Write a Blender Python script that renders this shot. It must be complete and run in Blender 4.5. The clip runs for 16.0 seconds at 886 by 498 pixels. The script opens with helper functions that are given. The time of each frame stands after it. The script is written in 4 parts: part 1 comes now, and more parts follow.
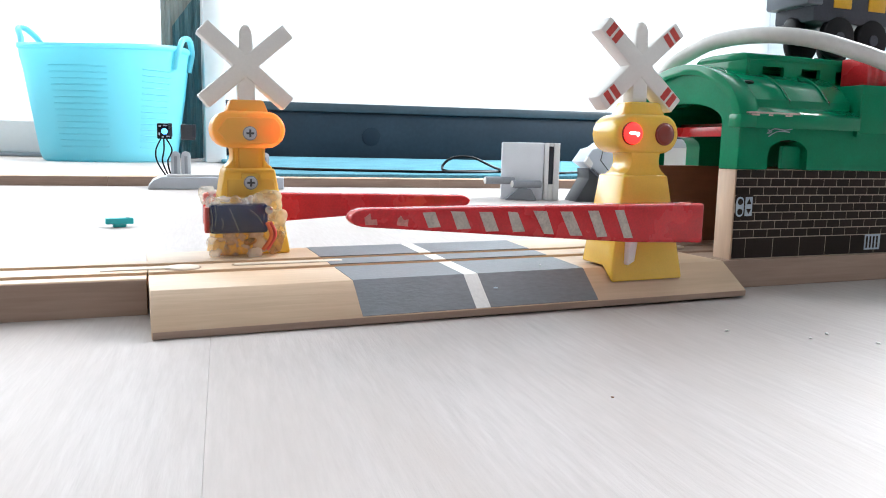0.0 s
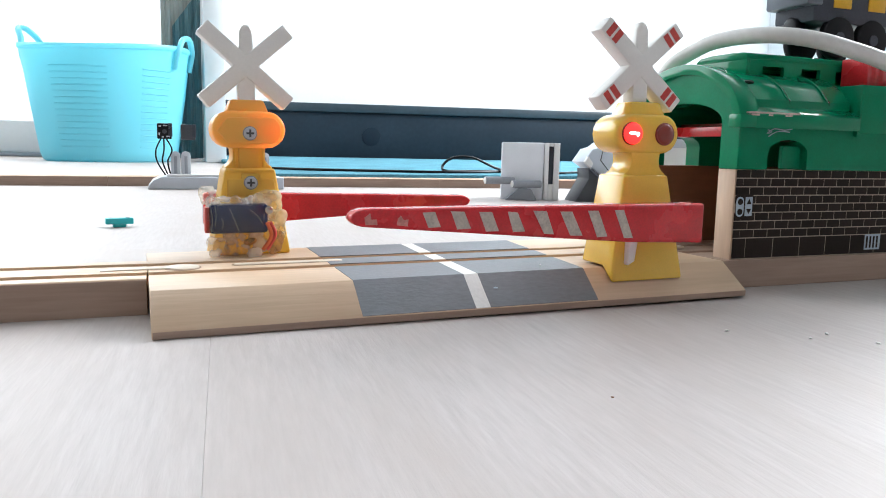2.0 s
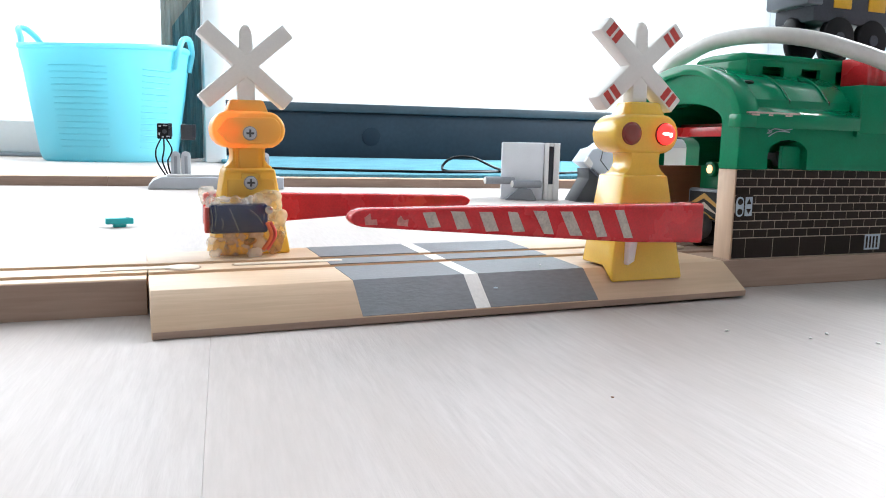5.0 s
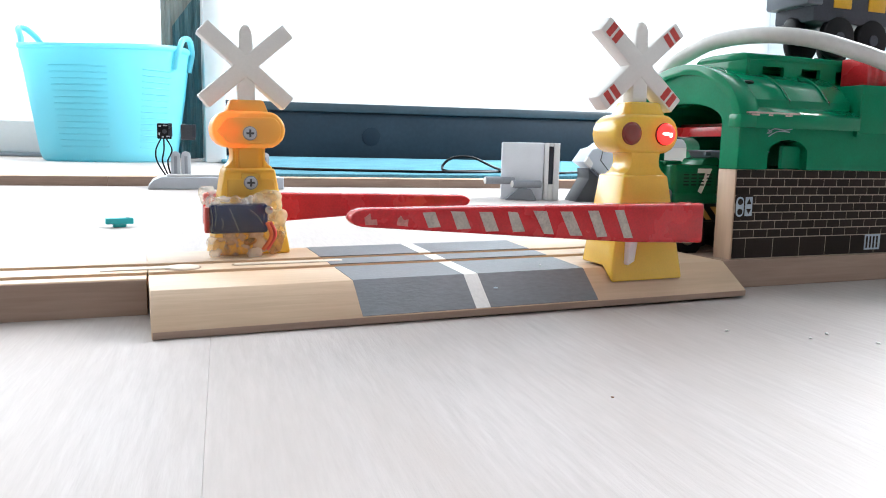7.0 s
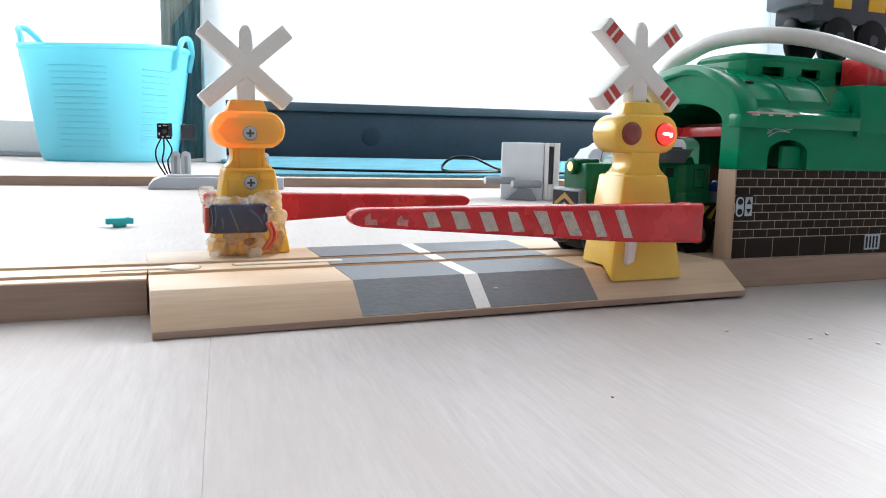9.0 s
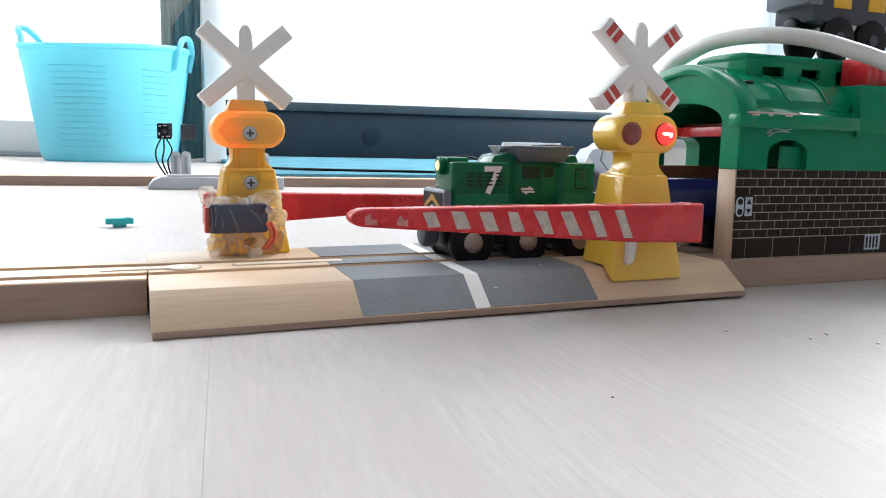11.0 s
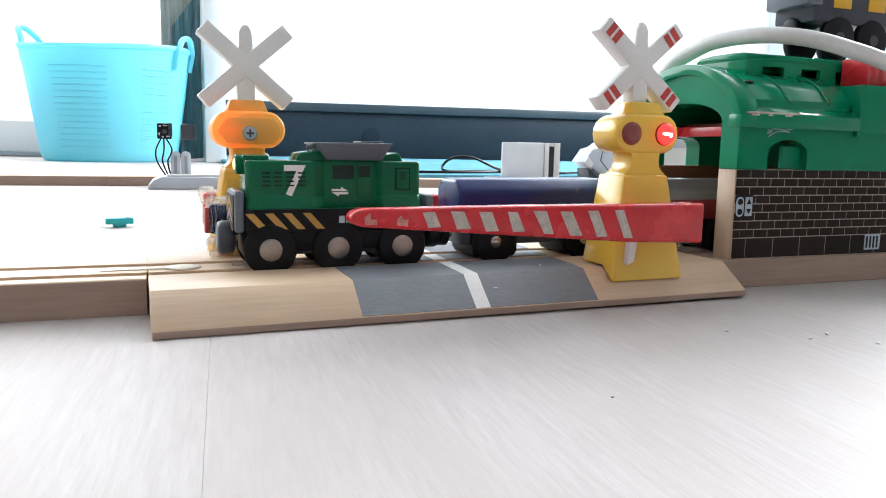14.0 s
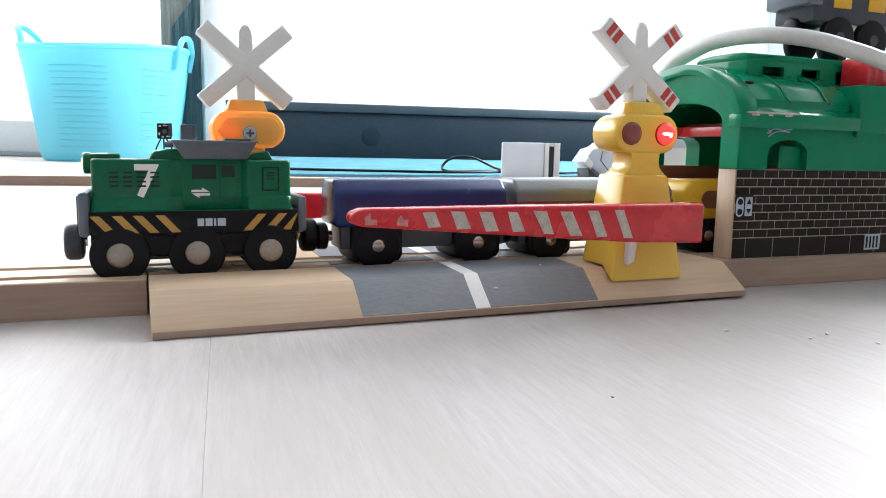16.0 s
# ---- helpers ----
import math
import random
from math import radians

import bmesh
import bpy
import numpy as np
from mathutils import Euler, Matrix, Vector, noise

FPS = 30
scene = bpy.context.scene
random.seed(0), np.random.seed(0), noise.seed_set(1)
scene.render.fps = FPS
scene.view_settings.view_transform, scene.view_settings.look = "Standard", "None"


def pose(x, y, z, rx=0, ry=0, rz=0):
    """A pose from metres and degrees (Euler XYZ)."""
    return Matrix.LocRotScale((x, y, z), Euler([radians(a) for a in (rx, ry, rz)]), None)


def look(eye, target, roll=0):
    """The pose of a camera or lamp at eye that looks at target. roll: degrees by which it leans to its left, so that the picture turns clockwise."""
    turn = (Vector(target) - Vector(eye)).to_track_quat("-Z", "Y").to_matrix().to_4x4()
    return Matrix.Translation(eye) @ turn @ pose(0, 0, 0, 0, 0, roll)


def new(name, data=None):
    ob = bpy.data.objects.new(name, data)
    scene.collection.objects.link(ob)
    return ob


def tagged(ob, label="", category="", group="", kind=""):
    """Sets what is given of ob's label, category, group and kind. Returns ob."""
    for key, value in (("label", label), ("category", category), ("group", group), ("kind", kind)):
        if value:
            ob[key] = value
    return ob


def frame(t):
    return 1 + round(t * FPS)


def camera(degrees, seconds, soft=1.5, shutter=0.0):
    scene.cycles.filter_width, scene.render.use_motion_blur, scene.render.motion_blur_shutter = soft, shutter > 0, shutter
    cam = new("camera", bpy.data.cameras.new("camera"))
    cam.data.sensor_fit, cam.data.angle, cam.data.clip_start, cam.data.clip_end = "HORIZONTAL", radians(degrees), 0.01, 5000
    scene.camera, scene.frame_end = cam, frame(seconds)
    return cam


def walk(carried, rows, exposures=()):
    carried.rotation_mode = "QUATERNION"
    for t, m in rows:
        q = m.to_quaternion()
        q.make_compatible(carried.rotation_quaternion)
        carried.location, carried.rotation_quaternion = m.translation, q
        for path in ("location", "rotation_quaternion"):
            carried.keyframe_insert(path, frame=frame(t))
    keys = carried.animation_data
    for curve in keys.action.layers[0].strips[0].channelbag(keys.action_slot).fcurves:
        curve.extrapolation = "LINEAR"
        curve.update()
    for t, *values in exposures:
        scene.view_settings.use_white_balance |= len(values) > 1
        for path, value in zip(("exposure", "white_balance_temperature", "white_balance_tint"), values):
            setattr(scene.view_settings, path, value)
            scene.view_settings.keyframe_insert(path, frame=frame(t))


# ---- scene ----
cam = camera(61.15, 16.0, soft=1.0)
EYE = (0.0049, -0.26027, 0.05663)
VIEW = look(EYE, (0.35489, 0.66681, -0.07763), 1.188)
walk(cam, [(0.0, VIEW), (16.0, VIEW)], exposures=((0.0, 0.38), (1.6, 0.38), (1.9, 0.24), (2.1, 0.24), (2.4, 0.37), (3.0, 0.41), (4.2, 0.41), (7.1, 0.44), (7.5, 0.27), (12.5, 0.28), (13.0, 0.47), (16.0, 0.47)))

# ---- light: daylight through the glazed door, fill from an added unseen side window ----
world = bpy.data.worlds.new("sky")
scene.world = world
world.use_nodes = True
wn = world.node_tree.nodes
sky = wn.new("ShaderNodeTexSky")
sky.sky_type = 'NISHITA'
sky.sun_disc = False
sky.sun_elevation, sky.sun_rotation = radians(50), radians(-35)
sky.dust_density = 0.0
wn["Background"].inputs["Strength"].default_value = 0.15
world.node_tree.links.new(sky.outputs[0], wn["Background"].inputs["Color"])


def window_light(name, x, y, z, target, w, h, power, tint):
    data = bpy.data.lights.new(name, 'AREA')
    data.shape, data.size, data.size_y, data.energy, data.color = 'RECTANGLE', w, h, power, tint
    ob = new(name, data)
    ob.matrix_world = look((x, y, z), target)
    return ob


window_light("door_daylight", -1.25, 2.50, 1.3, (-1.25, 0.0, 1.1), 2.3, 1.6, 68, (0.90, 0.965, 1.0))
# added lamp, lights the back wall and fronts from out of view
window_light("added_side_light", 2.53, 1.3, 1.50, (0.0, 1.3, 1.2), 1.5, 1.3, 140, (0.91, 0.96, 1.0))


# ---- materials ----
def shader(name):
    m = bpy.data.materials.new(name)
    m.use_nodes = True
    return m, m.node_tree.nodes, m.node_tree.links, m.node_tree.nodes["Principled BSDF"]


def paint(name, col, rough=0.4, metal=0.0, vary=0.12, fine=900.0, broad=60.0, bump=0.15, stretch=(1, 1, 1), coat=0.0,
          trans=0.0, dark=None, random_amount=0.0, sss=0.0, spec=0.35):
    """A surface with two scales of colour change, uneven gloss and fine relief."""
    m, n, l, b = shader(name)
    tc = n.new("ShaderNodeTexCoord")
    mp = n.new("ShaderNodeMapping")
    mp.inputs["Scale"].default_value = stretch
    l.new(tc.outputs["Object"], mp.inputs[0])
    n1, n2 = n.new("ShaderNodeTexNoise"), n.new("ShaderNodeTexNoise")
    n1.inputs["Scale"].default_value, n1.inputs["Detail"].default_value = fine, 4
    n2.inputs["Scale"].default_value, n2.inputs["Detail"].default_value = broad, 3
    l.new(mp.outputs[0], n1.inputs["Vector"])
    l.new(tc.outputs["Object"] if dark is None else mp.outputs[0], n2.inputs["Vector"])
    mx = n.new("ShaderNodeMix")
    mx.data_type = 'FLOAT'
    mx.inputs[0].default_value = 0.5
    l.new(n1.outputs["Fac"], mx.inputs[2])
    l.new(n2.outputs["Fac"], mx.inputs[3])
    ramp = n.new("ShaderNodeValToRGB")
    lo = dark or tuple(c * (1 - vary) for c in col)
    hi = tuple(min(1.0, c * (1 + vary * 0.6)) for c in col)
    ramp.color_ramp.elements[0].color, ramp.color_ramp.elements[0].position = (*lo, 1), 0.33
    ramp.color_ramp.elements[1].color, ramp.color_ramp.elements[1].position = (*hi, 1), 0.66
    l.new(mx.outputs[0], ramp.inputs[0])
    out = ramp.outputs[0]
    if random_amount:
        info = n.new("ShaderNodeObjectInfo")
        hs = n.new("ShaderNodeHueSaturation")
        mr = n.new("ShaderNodeMapRange")
        mr.inputs[3].default_value, mr.inputs[4].default_value = 1 - random_amount, 1 + random_amount
        l.new(info.outputs["Random"], mr.inputs[0])
        l.new(mr.outputs[0], hs.inputs["Value"])
        l.new(out, hs.inputs["Color"])
        out = hs.outputs[0]
    l.new(out, b.inputs["Base Color"])
    rr = n.new("ShaderNodeMapRange")
    rr.inputs[3].default_value, rr.inputs[4].default_value = max(0.03, rough - 0.08), min(1, rough + 0.1)
    l.new(n2.outputs["Fac"], rr.inputs[0])
    l.new(rr.outputs[0], b.inputs["Roughness"])
    b.inputs["Metallic"].default_value = metal
    b.inputs["Specular IOR Level"].default_value = spec
    b.inputs["Coat Weight"].default_value = coat
    b.inputs["Transmission Weight"].default_value = trans
    if sss:
        b.inputs["Subsurface Weight"].default_value = sss
        b.inputs["Subsurface Radius"].default_value = (0.004, 0.002, 0.001)
        b.inputs["Subsurface Scale"].default_value = 1.0
    if bump:
        bp = n.new("ShaderNodeBump")
        bp.inputs["Strength"].default_value, bp.inputs["Distance"].default_value = bump, 0.0003
        l.new(n1.outputs["Fac"], bp.inputs["Height"])
        l.new(bp.outputs[0], b.inputs["Normal"])
    return m


def glow(name, col, strength):
    m, n, l, b = shader(name)
    b.inputs["Base Color"].default_value = (*col, 1)
    b.inputs["Emission Color"].default_value = (*col, 1)
    b.inputs["Emission Strength"].default_value = strength
    return m


def shell(name, col, amount, through_col=None):
    """Thin moulded plastic that lets some light through."""
    through_col = through_col or col
    m, n, l, b = shader(name)
    b.inputs["Base Color"].default_value = (*col, 1)
    b.inputs["Roughness"].default_value = 0.3
    tr = n.new("ShaderNodeBsdfTranslucent")
    tr.inputs[0].default_value = (*through_col, 1)
    mix = n.new("ShaderNodeMixShader")
    mix.inputs[0].default_value = amount
    l.new(b.outputs[0], mix.inputs[1])
    l.new(tr.outputs[0], mix.inputs[2])
    l.new(mix.outputs[0], n["Material Output"].inputs[0])
    return m


BEECH = paint("beech_wood", (0.64, 0.462, 0.320), 0.5, vary=0.08, fine=700, broad=150, stretch=(0.06, 1, 1), dark=(0.565, 0.398, 0.268), bump=0.3)
# BEECH once more with shade in its colour, for faces turned from daylight
BEECH_SHADED = paint("beech_shaded", (0.39, 0.275, 0.215), 0.6, vary=0.12, fine=700, broad=150, stretch=(0.06, 1, 1), dark=(0.32, 0.218, 0.17), bump=0.35)
PALE_WOOD = paint("pale_wood", (0.62, 0.47, 0.36), 0.55, vary=0.15, fine=400, broad=120, stretch=(1, 1, 0.1), dark=(0.52, 0.38, 0.28), bump=0.3)
PEG_WOOD = paint("pale_peg_wood", (0.70, 0.60, 0.50), 0.45, vary=0.1, fine=500, broad=150, stretch=(0.1, 1, 1), dark=(0.60, 0.50, 0.40))
GROOVE = paint("groove_wood", (0.30, 0.20, 0.13), 0.7, fine=400, stretch=(0.1, 1, 1))
ROAD_GREY = paint("grey_road_paint", (0.168, 0.176, 0.196), 0.5, vary=0.14, fine=900, broad=70, stretch=(0.4, 1, 1), bump=0.4)
ROAD_WHITE = paint("white_road_paint", (0.75, 0.74, 0.72), 0.5, vary=0.1)
YELLOW = paint("yellow_plastic", (0.82, 0.52, 0.07), 0.17, vary=0.06, fine=1500, broad=50, bump=0.04, coat=0.3, sss=0.15)
# far post's copy of YELLOW: paler and translucent to look lit from behind
YELLOW_BACKLIT = shell("yellow_backlit_plastic", (0.90, 0.62, 0.12), 0.42)
YELLOW_SHELL = shell("yellow_thin_plastic", (0.90, 0.63, 0.15), 0.42, (0.97, 0.58, 0.20))
SIGN_WHITE = paint("white_plastic", (0.78, 0.77, 0.75), 0.3, vary=0.04, bump=0.05)
RED = paint("red_plastic", (0.60, 0.022, 0.03), 0.25, vary=0.2, fine=1200, broad=90, bump=0.06, coat=0.2)
STRIPE = paint("worn_white_print", (0.52, 0.43, 0.385), 0.5, vary=0.3, fine=1200, broad=400)
FADED_STRIPE = paint("rubbed_off_print", (0.58, 0.21, 0.19), 0.45, vary=0.3, fine=1200, broad=400)
SIGN_RED = paint("sign_red_print", (0.55, 0.07, 0.06), 0.45, vary=0.2, fine=1200)
LENS = paint("dark_red_lens", (0.22, 0.03, 0.02), 0.12, vary=0.1, bump=0.0, coat=0.5)
BULB = glow("lit_red_bulb", (1.0, 0.016, 0.014), 3.2)
FILAMENT = glow("hot_core", (1.0, 0.62, 0.55), 4.0)
FAR_BULB = glow("lit_bulb_behind_plastic", (1.0, 0.16, 0.07), 5.5)
BLUE_LED = glow("lit_blue_diode", (0.06, 0.30, 1.0), 4.0)
GREEN = paint("green_plastic", (0.002, 0.212, 0.098), 0.10, vary=0.18, fine=1300, broad=60, bump=0.05, coat=0.0, spec=0.20)
ENGINE_GREEN = paint("engine_green_plastic", (0.003, 0.122, 0.053), 0.20, vary=0.18, fine=1300, broad=90, bump=0.05, coat=0.0, spec=0.25)
WINDOW_GREEN = paint("dark_green_window", (0.002, 0.022, 0.014), 0.2, vary=0.1, spec=0.3)
BLACK = paint("black_plastic", (0.006, 0.006, 0.008), 0.4, vary=0.2, fine=1200, bump=0.08, spec=0.18)
CHARCOAL = paint("charcoal_plastic", (0.055, 0.062, 0.080), 0.35, vary=0.2, fine=1200, bump=0.08, spec=0.25)
SLATE = paint("slate_grey_plastic", (0.13, 0.15, 0.185), 0.3, vary=0.1, fine=1200, bump=0.08)
ROOF_GREY = paint("grey_roof_plastic", (0.105, 0.123, 0.148), 0.3, vary=0.15, fine=1200)
LIGHT_GREY = paint("light_grey_plastic", (0.50, 0.53, 0.58), 0.35, vary=0.06)
PALE_GREY = paint("pale_grey_plastic", (0.80, 0.83, 0.89), 0.35, vary=0.05)
MID_GREY = paint("mid_grey_plastic", (0.30, 0.32, 0.36), 0.4, vary=0.1)
DARK_GREY = paint("dark_grey_plastic", (0.06, 0.065, 0.075), 0.4, vary=0.15)
CHROME = paint("steel", (0.40, 0.355, 0.315), 0.16, metal=1.0, vary=0.15, fine=900)
HUB = paint("dull_steel_hub", (0.34, 0.29, 0.255), 0.36, metal=0.85, vary=0.2, fine=900)
BLUE = paint("blue_painted_wood", (0.010, 0.022, 0.115), 0.22, vary=0.15, fine=800, broad=90, bump=0.1, coat=0.0, spec=0.35)
SILVER = paint("silver_paint", (0.20, 0.20, 0.205), 0.3, metal=0.4, vary=0.1)
DULL_RED = paint("dull_red_paint", (0.20, 0.022, 0.028), 0.35, vary=0.15, fine=800, broad=90)
WAGON_YELLOW = paint("wagon_yellow", (0.72, 0.42, 0.03), 0.3, vary=0.1)
BROWN = paint("brown_wood", (0.20, 0.082, 0.042), 0.5, vary=0.2, fine=300, broad=60, stretch=(0.2, 1, 1))
BRICK = paint("dark_brick_print", (0.026, 0.018, 0.015), 0.6, spec=0.12, vary=0.2, fine=1500, broad=300, bump=0.1, random_amount=0.2)
MORTAR = paint("pale_joint_print", (0.50, 0.42, 0.34), 0.5, vary=0.1, spec=0.2)
SIGN_PRINT = paint("pale_blue_print", (0.45, 0.52, 0.60), 0.5, vary=0.1)
STRIPE_YELLOW = paint("stripe_ochre", (0.46, 0.26, 0.06), 0.5, vary=0.1)
def clear_film():
    m, n, l, b = shader("clear_tape")
    clear, fr, mix = n.new("ShaderNodeBsdfTransparent"), n.new("ShaderNodeFresnel"), n.new("ShaderNodeMixShader")
    gl = n.new("ShaderNodeBsdfGlossy")
    gl.inputs["Roughness"].default_value = 0.07
    fr.inputs[0].default_value = 1.5
    l.new(fr.outputs[0], mix.inputs[0])
    l.new(clear.outputs[0], mix.inputs[1])
    l.new(gl.outputs[0], mix.inputs[2])
    l.new(mix.outputs[0], n["Material Output"].inputs[0])
    return m


def hazy_glue(name, col, cloud):
    """Set hot glue: cloudy in patches, see-through between them, with a wet gloss."""
    m, n, l, b = shader(name)
    b.inputs["Base Color"].default_value, b.inputs["Roughness"].default_value = (*col, 1), 0.12
    tc, noise, mr = n.new("ShaderNodeTexCoord"), n.new("ShaderNodeTexNoise"), n.new("ShaderNodeMapRange")
    noise.inputs["Scale"].default_value, noise.inputs["Detail"].default_value = 180, 2
    l.new(tc.outputs["Object"], noise.inputs["Vector"])
    mr.inputs[1].default_value, mr.inputs[2].default_value = 0.35, 0.68
    mr.inputs[3].default_value, mr.inputs[4].default_value = cloud - 0.22, cloud + 0.25
    l.new(noise.outputs["Fac"], mr.inputs[0])
    bp = n.new("ShaderNodeBump")
    bp.inputs["Strength"].default_value, bp.inputs["Distance"].default_value = 0.35, 0.0008
    l.new(noise.outputs["Fac"], bp.inputs["Height"])
    l.new(bp.outputs[0], b.inputs["Normal"])
    clear, mix = n.new("ShaderNodeBsdfTransparent"), n.new("ShaderNodeMixShader")
    clear.inputs[0].default_value = (0.98, 0.95, 0.88, 1)
    tr, body = n.new("ShaderNodeBsdfTranslucent"), n.new("ShaderNodeMixShader")
    tr.inputs[0].default_value = (*col, 1)
    body.inputs[0].default_value = 0.4
    l.new(b.outputs[0], body.inputs[1])
    l.new(tr.outputs[0], body.inputs[2])
    l.new(mr.outputs[0], mix.inputs[0])
    l.new(clear.outputs[0], mix.inputs[1])
    l.new(body.outputs[0], mix.inputs[2])
    l.new(mix.outputs[0], n["Material Output"].inputs[0])
    return m


GLUE = hazy_glue("hot_glue", (0.88, 0.76, 0.55), 0.36)
CLEAR_GLUE = hazy_glue("clear_hot_glue", (0.88, 0.87, 0.86), 0.27)
CLEAR_TAPE = clear_film()
GLUE_BROWN = hazy_glue("scorched_glue", (0.48, 0.27, 0.13), 0.55)
SERVO_BLUE = paint("blue_motor_case", (0.008, 0.020, 0.080), 0.18, vary=0.15, coat=0.3)
ORANGE_WIRE = paint("orange_wire", (0.6, 0.13, 0.05), 0.4)
TUB = shell("turquoise_tub", (0.31, 0.75, 0.83), 0.55)
RUG = paint("teal_carpet", (0.085, 0.27, 0.35), 0.95, vary=0.35, fine=260, broad=14, bump=0.8)
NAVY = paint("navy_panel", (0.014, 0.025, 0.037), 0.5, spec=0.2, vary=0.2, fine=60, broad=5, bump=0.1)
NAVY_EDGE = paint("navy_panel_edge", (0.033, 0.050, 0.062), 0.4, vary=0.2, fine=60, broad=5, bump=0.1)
WALL_WHITE = paint("white_wall_paint", (0.75, 0.765, 0.775), 0.7, vary=0.03, fine=90, broad=2, bump=0.1)
# dark tone for walls out of view, to lessen bounce on front faces
WALL_DIM = paint("dimmed_unseen_wall", (0.345, 0.338, 0.332), 0.8, vary=0.05, fine=90, broad=2, bump=0.1)
FRAME_WHITE = paint("white_frame_paint", (0.80, 0.80, 0.80), 0.35, vary=0.03, fine=60, broad=4, bump=0.05)
CURTAIN = shell("slate_teal_cloth", (0.17, 0.30, 0.34), 0.3)
LINING = shell("pale_grey_lining", (0.50, 0.50, 0.48), 0.45)
CABLE_WHITE = paint("white_rubber", (0.62, 0.61, 0.60), 0.4, vary=0.08, fine=300)
TEAL_TOY = paint("teal_toy_plastic", (0.02, 0.42, 0.45), 0.35, vary=0.05)


def limed_oak():
    """Pale oak boards: fine long grain, wider figure and broad patches of wear."""
    m, n, l, b = shader("limed_oak")
    tc = n.new("ShaderNodeTexCoord")
    info = n.new("ShaderNodeObjectInfo")
    offset = n.new("ShaderNodeVectorMath")
    offset.operation = 'MULTIPLY_ADD'
    offset.inputs[1].default_value = (7.0, 13.0, 3.0)
    l.new(info.outputs["Random"], offset.inputs[0])
    l.new(tc.outputs["Object"], offset.inputs[2])

    def noise(scale, detail, stretch, rough=0.5):
        mp, tx = n.new("ShaderNodeMapping"), n.new("ShaderNodeTexNoise")
        mp.inputs["Scale"].default_value = stretch
        tx.inputs["Scale"].default_value, tx.inputs["Detail"].default_value, tx.inputs["Roughness"].default_value = scale, detail, rough
        l.new(offset.outputs[0], mp.inputs[0])
        l.new(mp.outputs[0], tx.inputs["Vector"])
        return tx.outputs["Fac"]

    def mixed(fac, lo, hi, a, c):
        ramp = n.new("ShaderNodeMapRange")
        ramp.inputs[1].default_value, ramp.inputs[2].default_value = lo, hi
        l.new(fac, ramp.inputs[0])
        mx = n.new("ShaderNodeMix")
        mx.data_type = 'RGBA'
        l.new(ramp.outputs[0], mx.inputs[0])
        for socket, v in ((mx.inputs[6], a), (mx.inputs[7], c)):
            if isinstance(v, tuple):
                socket.default_value = (*v, 1)
            else:
                l.new(v, socket)
        return mx.outputs[2]
    fine = noise(520, 5, (1, 0.09, 1), 0.65)
    figure = noise(34, 4, (1, 0.22, 1))
    broad = noise(9, 3, (1, 0.45, 1))
    colour = mixed(fine, 0.34, 0.66, (0.418, 0.374, 0.360), (0.474, 0.431, 0.418))
    tan = mixed(figure, 0.40, 0.74, colour, (0.408, 0.355, 0.328))
    worn = mixed(broad, 0.42, 0.70, tan, colour)
    l.new(worn, b.inputs["Base Color"])
    rr = n.new("ShaderNodeMapRange")
    rr.inputs[3].default_value, rr.inputs[4].default_value = 0.42, 0.66
    l.new(broad, rr.inputs[0])
    l.new(rr.outputs[0], b.inputs["Roughness"])
    b.inputs["Specular IOR Level"].default_value = 0.18
    bp = n.new("ShaderNodeBump")
    bp.inputs["Strength"].default_value, bp.inputs["Distance"].default_value = 0.5, 0.0003
    l.new(fine, bp.inputs["Height"])
    l.new(bp.outputs[0], b.inputs["Normal"])
    return m


PLANK = limed_oak()
SUBFLOOR = paint("dark_joint", (0.50, 0.45, 0.42), 0.8)


def window_glass():
    m, n, l, b = shader("window_glass")
    b.inputs["Transmission Weight"].default_value, b.inputs["Roughness"].default_value = 1.0, 0.0
    return m


GLASS = window_glass()


# ---- mesh helpers ----
def empty(name, m, label, category, group="", kind=""):
    ob = new(name)
    ob.empty_display_size = 0.01
    ob.matrix_world = m
    return tagged(ob, label, category, group, kind)


def finish(name, bm, material, angle=38):
    bmesh.ops.recalc_face_normals(bm, faces=bm.faces[:])
    me = bpy.data.meshes.new(name)
    bm.to_mesh(me)
    bm.free()
    me.materials.append(material)
    for p in me.polygons:
        p.use_smooth = True
    me.set_sharp_from_angle(angle=radians(angle))
    return me


def part(name, bm, material, parent, label="", m=None):
    ob = new(name, finish(name, bm, material))
    ob.parent = parent
    if m is not None:
        ob.matrix_basis = m
    if label:
        tagged(ob, label)
    return ob


def single(name, bm, material, m, label, category, group="", kind=""):
    ob = new(name, finish(name, bm, material))
    ob.matrix_world = m
    return tagged(ob, label, category, group, kind)


